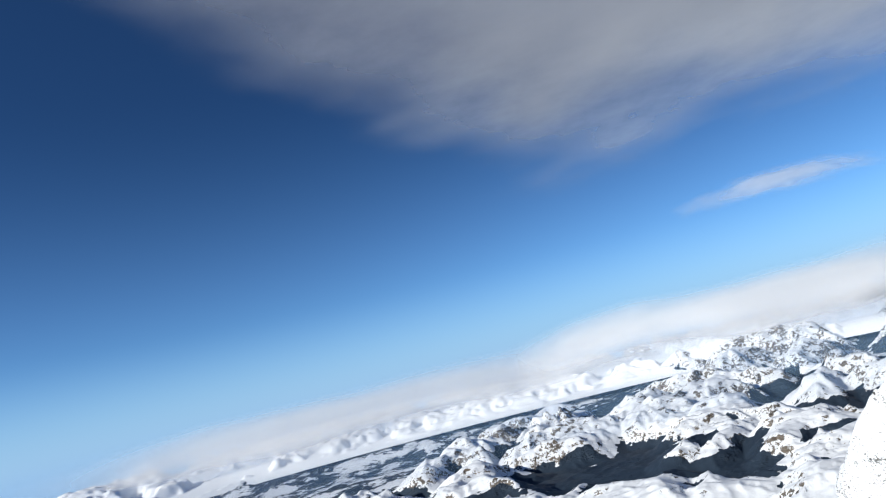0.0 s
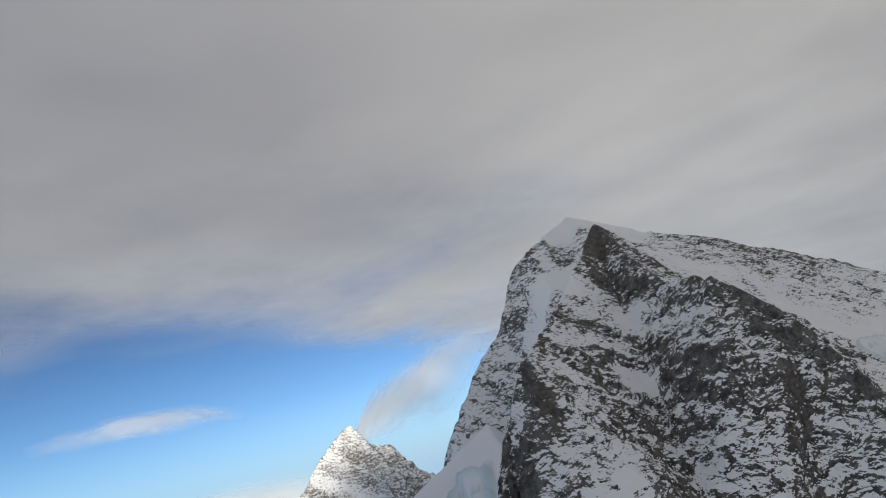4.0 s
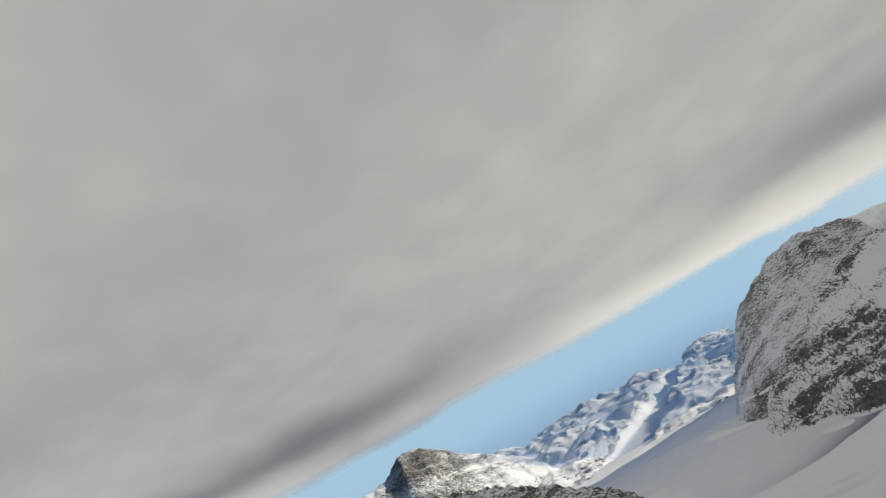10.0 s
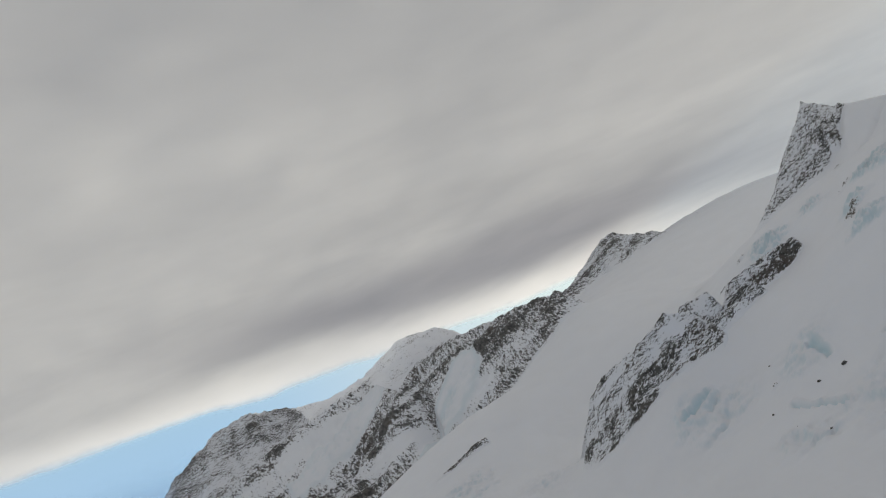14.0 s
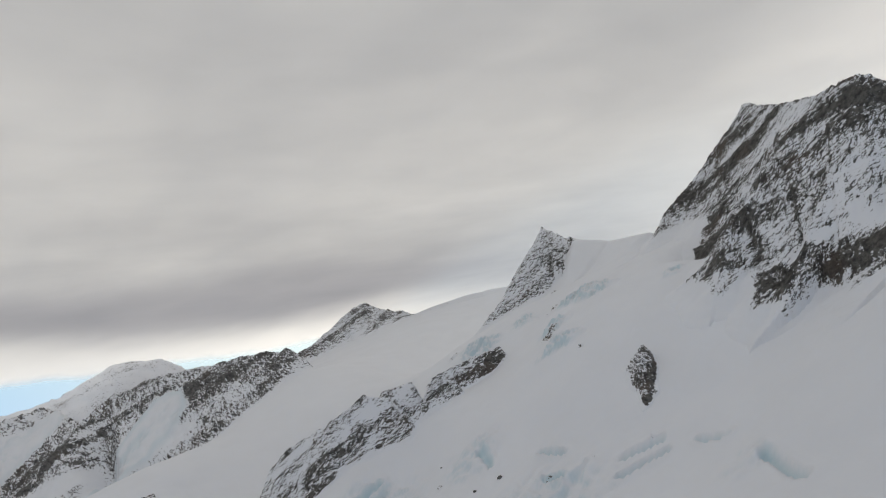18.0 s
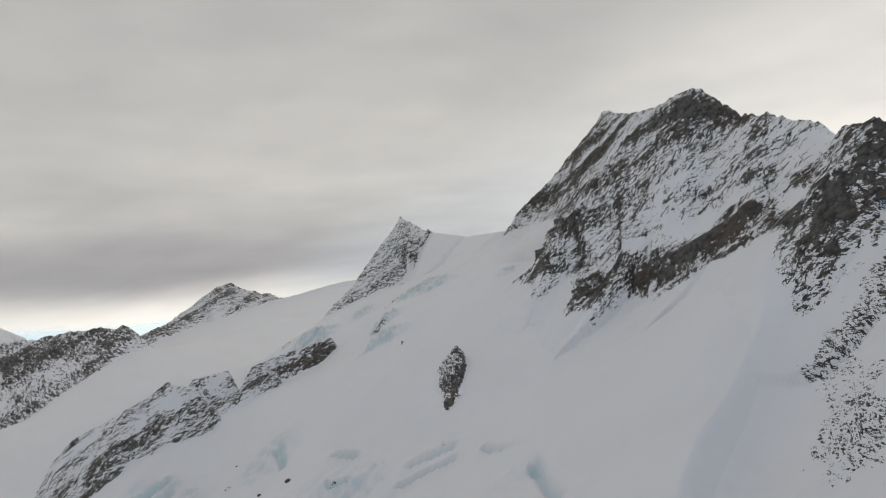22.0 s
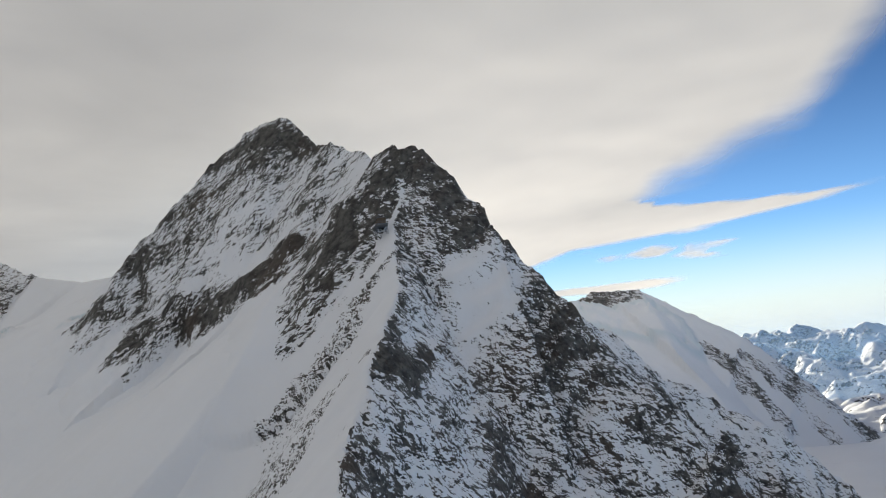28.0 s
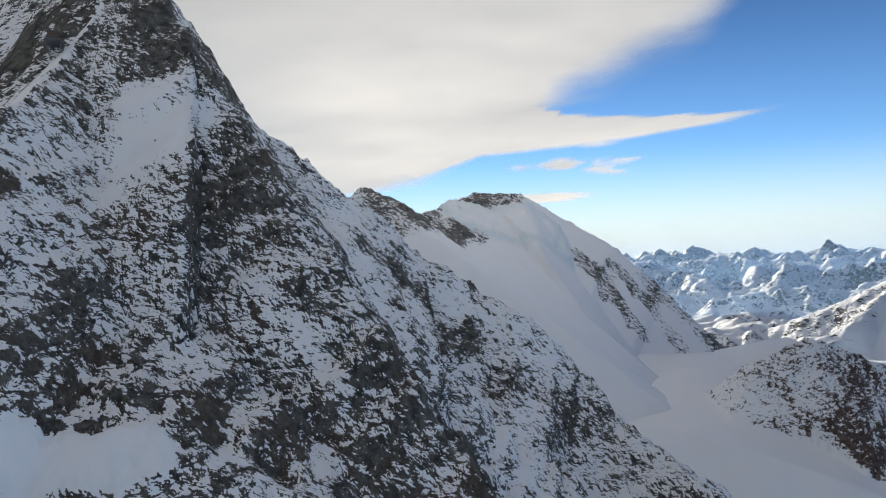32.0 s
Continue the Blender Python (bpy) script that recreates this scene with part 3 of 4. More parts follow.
massif("south_mountain", (-480, 620, -1550, -850), 4, [
    ([(314, -1194, 183), (245, -1244, 210), (142, -1296, 246), (62, -1335, 267), (-11, -1243, 235), (-59, -1271, 273), (-136, -1248, 297), (-249, -1192, 309), (-289, -1167, 317), (-362, -1136, 319), (-378, -1122, 302)], 0.95, 0.95, 0.46, 0.42, 2),
    ([(-39, -1262, 258), (41, -1197, 166), (144, -1091, 87), (292, -1018, 70)], 0.85, 0.85, 0.50, 0.48, 3),
    ([(153, -1287, 234), (281, -1169, 149), (411, -1055, 83)], 0.85, 0.85, 0.50, 0.48, 3),
], 20, HAZED_ROCK, 1.4, 500, "steep rock mountain with snow gullies above the glacier", 0.5, 1.5, [([(33, -1279, 228), (126, -1221, 181), (202, -1164, 137)], 22, 3, 0.25), ([(-147, -1160, 156), (-85, -1127, 135), (-44, -1094, 100)], 40, 4, 0.4)], apron=6, lean=-0.8, strokes=[([(60, -1290), (120, -1262), (175, -1237), (230, -1212)], 20, -0.45), ([(77, -1143), (23, -1147), (-40, -1160)], 22, -0.3), ([(-14, -1232), (26, -1195), (90, -1130)], 13, 0.16), ([(-148, -1187), (-260, -1139), (-355, -1120)], 18, 0.08), ([(-170, -1110), (-120, -1120)], 26, -0.4)])

massif("rock_step", (-200, 0, -860, -700), 1.6, [
    ([(-68, -762, 140), (-95, -771, 153), (-122, -785, 163), (-142, -794, 168)], 0.9, 1.5, 0.4, 0.54, 3),
], 60, ROCKY, 0.7, 1600, "dark rock step below an icefall on the glacier", apron=4, lean=0.6, category="rock outcrop")

massif("white_dome", (-450, 1100, -3000, -1600), 8, [
    ([(617, -2305, 273), (462, -2347, 238), (343, -2404, 225), (202, -2491, 263), (52, -2537, 352), (-110, -2543, 353), (-223, -2542, 277)], 0.8, 0.8, 0.25, 0.2, 12),
    ([(789, -1948, 137), (702, -1951, 193), (613, -1950, 250), (510, -1985, 273), (400, -2087, 246)], 0.9, 1.1, 0.38, 0.36, 4),
], -250, HAZED_ROCK, 3.0, 600, "distant white snow dome reaching into the clouds", 0.4, 3.0)

massif("small_peak", (-1200, -250, -1850, -1250), 5, [
    ([(-397, -1610, 293), (-482, -1648, 324), (-561, -1682, 380), (-632, -1687, 426), (-689, -1656, 400), (-732, -1649, 393), (-770, -1649, 376), (-842, -1601, 394), (-919, -1514, 403)], 0.7, 0.7, 0.35, 0.4, 4),
], 200, HAZED_ROCK, 1.6, 700, "small rock peak on a snow ridge", 0.5, 1.5, apron=10)

massif("snow_horn", (-950, -420, -950, -520), 2.5, [
    ([(-545, -698, 323), (-582, -713, 350), (-643, -735, 419), (-661, -733, 444), (-683, -723, 428), (-697, -712, 420)], 1.1, 1.1, 0.40, 0.39, 3),
    ([(-697, -712, 420), (-731, -679, 410), (-737, -606, 407)], 0.8, 0.8, 0.02, 0.05, 8),
], 250, BEDDED, 1.0, 800, "pointed snow horn with a rocky ridge", apron=12)

massif("main_peak", (-960, -380, -650, 180), 1.4, [
    ([(-689, -538, 380), (-727, -550, 423), (-769, -544, 462), (-807, -529, 506), (-839, -517, 546)], 1.6, 1.3, 0.46, 0.45, 3),
    ([(-563, -316, 321), (-582, -325, 354), (-602, -326, 382), (-632, -303, 422), (-655, -275, 455), (-669, -247, 464)], 1.25, 1.6, 0.42, 0.41, 3),
    ([(-669, -247, 464), (-667, -224, 442), (-663, -212, 428), (-644, -178, 419), (-641, -156, 410), (-617, -121, 389), (-600, -98, 388), (-601, -86, 386)], 2.4, 1.5, 0.52, 0.42, 2),
    ([(-601, -86, 386), (-574, -77, 344), (-542, -47, 316), (-493, -17, 291), (-479, -9, 281), (-466, -2, 276), (-452, 10, 270), (-440, 22, 261)], 1.5, 1.05, 0.48, 0.0, 2),
    ([(-601, -86, 386), (-612, -85, 378), (-625, -83, 366), (-637, -75, 343), (-636, -57, 325), (-644, -41, 310), (-664, -30, 294), (-691, -18, 268), (-696, 20, 248), (-704, 37, 234), (-706, 48, 223), (-702, 63, 205), (-693, 85, 192), (-684, 103, 186)], 2.4, 0.95, 0.48, 0.46, 2),
    ([(-839, -517, 546), (-805, -463, 522), (-771, -409, 502), (-720, -328, 479), (-669, -247, 464)], 1.5, 1.4, 0.46, 0.42, 3),
    ([(-554, -277, 294), (-577, -280, 322), (-605, -277, 362)], 1.2, 1.2, 0.41, 0.41, 5),
    ([(-644, -183, 417), (-645, -176, 419), (-647, -169, 413), (-650, -162, 403)], 1.5, 1.5, 0.45, 0.43, 4),
    ([(-601, -86, 386), (-612, -85, 378), (-625, -83, 366)], 2.4, 1.15, 0.64, 0.64, 2),
    ([(-591, -44, 292), (-561, -23, 266), (-535, 3, 251), (-519, 19, 241)], 0.9, 0.8, 0.46, 0.46, 18),
    ([(-675, -21, 271), (-648, -3, 240), (-624, 16, 215), (-609, 30, 200)], 0.9, 0.8, 0.45, 0.45, 18),
], 60, ROCKY, 1.0, 900, "towering snow-dusted rock peak with a sharp summit ridge", patches=[([(-492, 12, 0), (-502, 14, 0), (-512, 18, 0), (-522, 27, 0)], 5, 0.8, 0.25)], even=lambda x, y: 0.6 + 0.55 * smooth(-95, -130, y), apron=34, bedded=BEDDED, lean=lambda x, y: -0.7 + 1.7 * smooth(-70, -110, y), other_beds=lambda x, y: smooth(-95, -140, y), bare=[([(-590, -90, 0), (-571, -96, 0), (-558, -102, 0), (-545, -100, 0)], 15, 0.52), ([(-534, -72, 0), (-526, -76, 0)], 10, 0.48), ([(-520, -79, 0), (-505, -67, 0), (-487, -57, 0), (-474, -48, 0)], 13, 0.47), ([(-500, -44, 0), (-494, -40, 0), (-480, -34, 0)], 8, 0.46)], strokes=[
    ([(-570, -314), (-581, -271), (-583, -246), (-583, -219), (-584, -185), (-597, -157), (-568, -102)], 8, 0.19),
    ([(-568, -102), (-575, -90), (-589, -91)], 8, 0.14), ([(-560, -278), (-568, -249), (-577, -217), (-572, -173), (-566, -122)], 6, 0.07),
    ([(-570, -252), (-584, -238), (-583, -213), (-581, -187)], 4.5, -0.27), ([(-593, -294), (-592, -253), (-603, -239), (-615, -244), (-626, -225), (-638, -199)], 9, -0.30),
    ([(-601, -227), (-611, -192), (-603, -148), (-576, -108)], 6, -0.24), ([(-571, -330), (-601, -317), (-622, -304), (-636, -287)], 8, 0.09),
    ([(-655, -250), (-660, -236), (-663, -219)], 9, 0.16), ([(-602, -104), (-599, -86), (-595, -70), (-594, -58), (-587, -42)], 10, 0.27),
    ([(-569, -81), (-577, -80), (-582, -64), (-582, -50)], 8, 0.15), ([(-564, -82), (-545, -62), (-530, -46), (-511, -28), (-500, -20)], 7, 0.15),
    ([(-573, -46), (-575, -38), (-574, -29), (-568, -37), (-586, -34)], 10, -0.37), ([(-494, -22), (-498, -16), (-508, -18), (-528, -28)], 3.5, 0.26),
    ([(-640, -11), (-648, -4), (-655, 6), (-673, 14)], 8, 0.20), ([(-671, 28), (-682, 42), (-697, 55)], 9, 0.19), ([(-574, 1), (-575, 11), (-577, 21), (-575, 31)], 3.5, -0.24),
    ([(-676, 0), (-686, 15), (-692, 30)], 5, -0.17), ([(-589, -20), (-588, -7), (-587, 2)], 5, 0.09)])

massif("snow_shoulder", (-1750, -1050, -700, 200), 3.0, [
    ([(-1135, -392, 357), (-1203, -387, 341), (-1239, -379, 323), (-1297, -378, 331), (-1401, -370, 359), (-1443, -308, 356)], 0.9, 0.65, 0.45, 0.58, 5, 75),
    ([(-1443, -308, 356), (-1457, -240, 310), (-1458, -161, 263), (-1449, -86, 194), (-1429, -6, 117)], 0.9, 0.65, 0.40, 0.04, 5),
    ([(-1442, -311, 357), (-1430, -291, 304), (-1397, -241, 267), (-1357, -198, 202), (-1336, -168, 157)], 0.8, 0.8, 0.30, 0.56, 4, 60),
], 60, HAZED_ROCK, 1.2, 1000, "smooth snow shoulder with a rounded white top", 0.4, 1.5, [([(-1322, -341, 263), (-1348, -290, 244), (-1382, -250, 250)], 45, 5, 0.5)], bare=[([(-1452, -110, 0), (-1440, -50, 0), (-1425, 0, 0)], 20, 0.50), ([(-1405, -200, 0), (-1385, -150, 0), (-1370, -110, 0)], 15, 0.47), ([(-1425, -150, 0), (-1405, -90, 0), (-1390, -60, 0)], 14, 0.46)], lean=-0.8)

massif("rock_knoll", (-1400, -750, -150, 300), 2.5, [
    ([(-1088, 44, 91), (-1131, 65, 156), (-1163, 106, 175), (-1184, 167, 147)], 0.8, 0.8, 0.40, 0.40, 6),
    ([(-1326, -190, 134), (-1326, -98, 121), (-1348, 2, 125), (-1384, 76, 143)], 0.22, 0.3, 0, 0, 60),
    ([(-1057, -3, 104), (-1168, 12, 118), (-1273, 13, 123)], 0.25, 0.25, 0, 0, 60),
], 20, REDDISH, 1.0, 1100, "reddish rock knoll above a snow saddle")

massif("rock_rib", (-560, -190, -720, -480), 1.5, [
    ([(-258, -600, 204), (-270, -584, 219), (-309, -549, 243), (-337, -547, 261), (-362, -541, 256)], 0.6, 1.7, 0.2, 0.53, 3),
    ([(-305, -568, 212), (-328, -548, 226), (-352, -528, 232), (-372, -522, 238)], 0.8, 1.5, 0.46, 0.50, 4),
    ([(-372, -530, 243), (-400, -531, 251), (-422, -536, 257), (-432, -536, 258)], 1.2, 1.8, 0.4, 0.56, 2),
    ([(-412, -556, 268), (-440, -560, 277), (-478, -567, 287), (-494, -566, 290)], 1.2, 1.8, 0.35, 0.56, 2),
    ([(-362, -566, 260), (-392, -566, 267)], 1.3, 1.8, 0.35, 0.56, 2),
], 60, BEDDED, 0.6, 1200, "dark rock rib with snowy ledges rising out of the glacier", apron=5, even=1.7, lean=0.8, category="rock outcrop", strokes=[([(-305, -570), (-330, -540), (-345, -533)], 5, -0.2)])

massif("rock_tower", (-540, -420, -380, -250), 1.0, [
    ([(-501, -338, 283), (-494, -326, 275), (-485, -313, 262), (-474, -303, 249)], 1.7, 1.5, 0.60, 0.60, 4),
    ([(-489, -317, 265), (-481, -303, 253)], 1.6, 1.5, 0.58, 0.58, 4),
], 180, ROCKY, 0.6, 1300, "narrow dark rock tower standing in the snow", apron=3, lean=-0.6, category="rock outcrop")


# ---- the distance ----
def chains(X, Y, D, A, count, size, rng):
    """Many short mountain chains with spurs, one height over another, from 0 to 1."""
    H = np.zeros_like(X)
    for k in range(count):
        j = rng.randrange(X.size)
        x, y, turn = X.flat[j], Y.flat[j], rng.uniform(0, math.pi)
        tall = rng.uniform(0.55, 1.0)
        for spur in range(3):
            way = turn if spur == 0 else turn + rng.choice((-1, 1)) * rng.uniform(0.7, 1.4)
            long = size * (rng.uniform(0.8, 1.5) if spur == 0 else rng.uniform(0.5, 0.8))
            top = tall if spur == 0 else tall * 0.95
            pts = [(x + long * s * math.cos(way) + rng.uniform(-0.1, 0.1) * size, y + long * s * math.sin(way) + rng.uniform(-0.1, 0.1) * size, top * (1 - 0.55 * abs(s)) * rng.uniform(0.9, 1.05)) for s in ((-0.6, -0.25, 0.0, 0.3, 0.65) if spur == 0 else (0.0, 0.35, 0.7, 1.0))]
            near = np.hypot(X - x, Y - y) < 2.4 * size
            if not near.any():
                continue
            px, py = X[near], Y[near]
            best, zr = np.full(px.shape, 1e9), np.zeros(px.shape)
            for (x0, y0, z0), (x1, y1, z1) in zip(pts, pts[1:]):
                dx, dy = x1 - x0, y1 - y0
                u = np.clip(((px - x0) * dx + (py - y0) * dy) / max(dx * dx + dy * dy, 1e-6), 0, 1)
                d = np.hypot(px - x0 - u * dx, py - y0 - u * dy)
                zr, best = np.where(d < best, z0 + u * (z1 - z0), zr), np.minimum(best, d)
            H[near] = np.maximum(H[near], zr - 1.05 * best / size)
    return H


def far_lands(name, az0, az1, r0, r1, els, relief, material, seed, label, size, kind, count):
    """Far country raised towards the horizon to fit the camera's view, laid out round the flight; els: how low it lies
    below the eye, in degrees, from near to far.
    """
    na, nr = int((az1 - az0) / 0.14), 320
    A, T = np.meshgrid(np.linspace(az0, az1, na), np.linspace(0, 1, nr))
    D = r0 * (r1 / r0) ** T
    X, Y = -250 + D * np.sin(np.radians(A)), 150 + D * np.cos(np.radians(A))
    base = 300 + D * np.tan(np.radians(np.interp(T, np.linspace(0, 1, len(els)), els)))
    wx, wy = X + 0.16 * size * fbm(X, Y, size * 0.6, 4, seed + 7), Y + 0.16 * size * fbm(X, Y, size * 0.6, 4, seed + 9)
    H = chains(wx, wy, D, A, count, size, random.Random(seed))
    folds = 0.5 + 0.5 * fbm(wx, wy, size * (0.36 if kind == "valley" else 0.55), 5 if kind == "rock" else 6, seed, 0.45 if kind == "rock" else 0.54, True)
    level = 0.62 * H + 0.46 * folds * (0.35 + 0.65 * smooth(0.0, 0.6, H))
    tall, forest, river = np.ones_like(X), np.zeros_like(X), np.zeros_like(X)
    if kind == "forest":
        edge = np.interp(A, [-40, -25, -12, 0, 12, 24], [0.46, 0.52, 0.66, 0.84, 0.95, 1.05])
        tall = 0.10 + 0.90 * smooth(edge + 0.05, edge - 0.10, T + 0.06 * fbm(X, Y, 500, 3, seed + 30))
        patchy = 0.42 * fbm(X, Y, 110, 5, seed + 40, 0.6)
        forest = np.where(tall > 0.5, smooth(0.60, 0.34, level + patchy + 0.45 * np.clip(T - 0.25, 0, 1)), 0.60 + 1.2 * patchy + 0.4 * (0.4 - folds))
    elif kind == "valley":
        river = smooth(1.0, 0.6, np.abs(A - np.interp(T, [0, 0.5, 0.75, 1.0], [138, 142.5, 147, 150])) / np.interp(T, [0, 0.6, 1.0], [4.5, 2.2, 0.8]))
        tall = 1 - 0.95 * river
    else:
        tall = 1 - np.interp(T, [0.6, 0.9, 1.0], [0, 0.45, 0.7])
    Z = base + D * relief * 4.0 * (tall * level - 0.4)
    gt, ga = np.gradient(Z)
    dr, da = np.gradient(D)[0], D * np.radians(0.14)
    steep = np.hypot(gt / dr, ga / da)
    share = {"forest": 0.17, "valley": 0.30, "rock": 0.13}[kind] + 0.34 * smooth(0.45, 1.1, steep) + 0.24 * fbm(X, Y, size * 0.35, 5, seed + 50)
    share = share * (1 - river)
    ob = new(name, grid_mesh(name, X, Y, Z, {"rock": share, "ice": np.zeros_like(X), "forest": forest, "lean": 0.4 * np.ones_like(X)}, material))
    return tagged(ob, label, "mountain range", kind="backdrop")


FOREST = mountain_material("snow_and_forest", 5.0, (0.085, 0.075, 0.066), (0.20, 0.175, 0.15), (0.17, 0.13, 0.10), relief=0.5, woods=(0.017, 0.026, 0.040))
RANGE = mountain_material("far_range", 5.0, (0.07, 0.075, 0.085), (0.16, 0.16, 0.16), (0.13, 0.11, 0.09), relief=0.6)
far_lands("foothill", -75, 45, 1500, 4880, (-17, -13.2, -9.8, -7.3, -5.0, -1.9), 0.014, FOREST, 2000, "snowy foothills with dark forest valleys", 290, "forest", 200)
far_lands("south_range", 115, 175, 1900, 4800, (-15.0, -11.0, -8.5, -6.6, -4.8), 0.008, RANGE, 2100, "sunlit peaks beside a long valley glacier", 330, "valley", 130)
far_lands("west_range", -120, -70, 1900, 4850, (-10, -7.4, -4.6, -2.4, -1.3), 0.020, RANGE, 2200, "blue chain of snowy peaks on the horizon", 280, "rock", 260)

massif("sunlit_spur", (-2650, -2000, -260, 640), 6, [
    ([(-2345, 560, 250), (-2332, 400, 238), (-2325, 262, 180), (-2322, 150, 120), (-2318, 20, 60), (-2316, -101, 8)], 0.62, 0.62, 0.22, 0.26, 6),
    ([(-2325, 262, 180), (-2240, 180, 105), (-2180, 130, 60)], 0.6, 0.6, 0.2, 0.3, 6),
    ([(-2332, 400, 238), (-2230, 340, 170), (-2150, 300, 110)], 0.6, 0.6, 0.2, 0.3, 6),
], -120, RANGE, 2.0, 1500, "snowy mountain spur with one bright sunlit flank", 0.3, 2.5, lean=-0.5)


# ---- clouds ----
# how low the cloud sheet reaches in the camera's view, in degrees, by compass
RIM_AZ = [-180, -165, -140, -125, -121, -117, -113, -109, -104, -98, -95, -88, -60, -39, -27, -14, 2, 14, 28, 33, 47, 60, 75, 86, 92, 100, 108, 117, 128, 143, 166, 180]
RIM_EL = [1.0, 1.7, 2.0, 4.4, 5.0, 6.3, 8.4, 10.0, 10.8, 12.4, 15.5, 21, 30, 34, 27, 18, 10.5, 12.3, 10.5, 9, 6.0, 3.0, -1.0, -1.8, -1.2, -0.4, 0.4, 0.4, 0.3, 0.4, 0.7, 1.0]


def ring(A, az, values, blur=5.0):
    """A smooth curve round the compass through a few values."""
    full = np.arange(-180, 180, 0.5)
    v = np.interp(full, az, values, period=360)
    k = np.exp(-(np.minimum(full + 180, 180 - full) / blur) ** 2)
    v = np.real(np.fft.ifft(np.fft.fft(v) * np.fft.fft(k / k.sum())))
    return np.interp(A, full, v, period=360)


def cloud_deck():
    """A sheet of cloud that sinks towards its rim, with a tongue reaching out in the west."""
    A, T = np.meshgrid(np.concatenate([np.linspace(-180, 90, 480), np.linspace(90.2, 180, 450)]), np.linspace(0, 1, 200))
    E = 92.5 * T ** 2.2 - 2.5
    # sinking and offset are shaped to fit the rim in the camera's view
    low = ring(A, [-165, -140, -90, 60, 100, 120, 165, 180], [5.5, 4.0, 4.0, 4.0, 6.0, 7.3, 7.3, 6.3], 9)
    bend = np.radians(np.sqrt(np.clip(E, 0, None) ** 2 + low ** 2 * smooth(25, 8, E)))
    D = np.clip(330 / np.tan(np.clip(bend, 0.03, 1.5705)), 0.1, 4600)
    ox = ring(A, [-170, -120, -60, 0, 60, 150], [-210, -410, -330, -220, -160, -140], 15)
    X, Y = ox + D * np.sin(np.radians(A)), 130 + D * np.cos(np.radians(A))
    Z = 300 + D * np.tan(np.clip(np.radians(E), -0.1, 1.55)) * (E < 80) + 330 * (E >= 80)
    Z = np.minimum(Z - D * 0.0105 * np.clip(smooth(95, 115, A) + smooth(-150, -165, A), 0, 1) * smooth(12, 3, E), 640) + 8 * fbm(X, Y, 500, 4, 77) * smooth(1, 8, E)
    wave = fbm(X, Y, 420, 5, 78)
    rim = ring(A, RIM_AZ, RIM_EL, 1.2) + np.where(np.abs(A) > 100, 0.5, 0.9) * wave + np.where(np.abs(A) > 90, 0.1, 0.35) * fbm(X, Y, 130, 3, 75)
    soft = np.interp(A, [-180, -130, -112, -95, -60, 0, 30, 60, 100, 120, 180], [1.2, 1.2, 3.0, 9, 14, 11, 6, 4, 1.8, 1.6, 1.2])
    north = smooth(-85, -45, A) * smooth(85, 35, A)
    turned = np.where(A < -100, A + 360, A)
    cover = smooth(-0.25, 1.0, (E - rim) / soft)
    foot, top = np.interp(A, [-122, -116.5, -109, -97, -89], [5.3, 6.9, 7.2, 7.9, 8.8]), np.interp(A, [-122, -112, -109, -97, -89], [9.5, 10.4, 9.6, 8.5, 9.0])
    tongue = smooth(-0.2, 0.5, E - foot + 0.25 * wave) * smooth(-0.1, 0.3, top - E + 0.2 * wave) * smooth(-90, -101, A) * smooth(-125, -121, A)
    rags = 0.6 * smooth(0.15, 0.5, fbm(A * 3, E * 22, 16, 4, 79)) * smooth(4, 5, E) * smooth(8.2, 6.5, E) * smooth(-118, -112, A) * smooth(-96, -103, A)
    veil = 0.45 * smooth(0.0, 0.6, fbm(A * 2 + E * 3, E * 8, 30, 4, 74)) * smooth(13, 17, E) * smooth(30, 22, E) * smooth(-98, -94, A) * smooth(-80, -88, A)
    streak = smooth(3.1, 3.4, E + 0.15 * wave) * smooth(4.0, 3.6, E) * smooth(-121, -117, A) * smooth(-106, -111, A)
    cover = np.clip(np.maximum.reduce([cover, tongue, rags, veil, streak]), 0, 1)
    cover = cover * (1 - 0.5 * np.exp(-((A - 82.5 - 2 * (E - 1.8)) / 5) ** 2 - ((E - 1.8 + 0.4 * wave) / 0.7) ** 2))
    cover = cover * (1 - north * np.interp(A, [-20, 25], [0.56, 0.38]) * smooth(36, 3, E - rim))
    # sun glow put into the colour: whiter in west and at south rim
    west, south = smooth(-150, -125, A) * smooth(-80, -95, A) * smooth(35, 14, E), smooth(95, 115, A) + smooth(-150, -165, A)
    edge = smooth(3.6, 0.5, E - rim + 1.2 * wave) * np.clip(south, 0, 1)
    unlit = np.clip(1 - 0.95 * west * (0.75 + 0.5 * wave) - 0.8 * edge, 0, 1)
    line = fbm(X, Y, 600, 4, 76)
    height = np.interp(turned, [80, 95, 110, 125, 150, 175, 200], [3.4, 3.0, 3.9, 3.2, 7.5, 4.8, 6])
    where = np.clip(smooth(74, 86, turned) - smooth(124, 142, turned) + smooth(148, 172, turned) - smooth(190, 215, turned), 0, 1)
    band = np.exp(-((E - height + 1.5 * line) / 1.9) ** 2) * where * np.interp(turned, [120, 150], [1.0, 0.65])
    # shade on the north of the sheet is darkened into its colour
    band = np.maximum(band, north * np.interp(A, [-10, 30, 60], [1.1, 0.75, 0.25]) * smooth(2, 12, E - rim + 2 * wave) * smooth(85, 45, E) * (0.75 + 0.3 * line))
    mat = bpy.data.materials.new("cloud_layer")
    nt, out = nodes_of(mat)
    pos = node(nt, "ShaderNodeNewGeometry").outputs["Position"]
    cov = node(nt, "ShaderNodeAttribute", attribute="cover").outputs["Fac"]
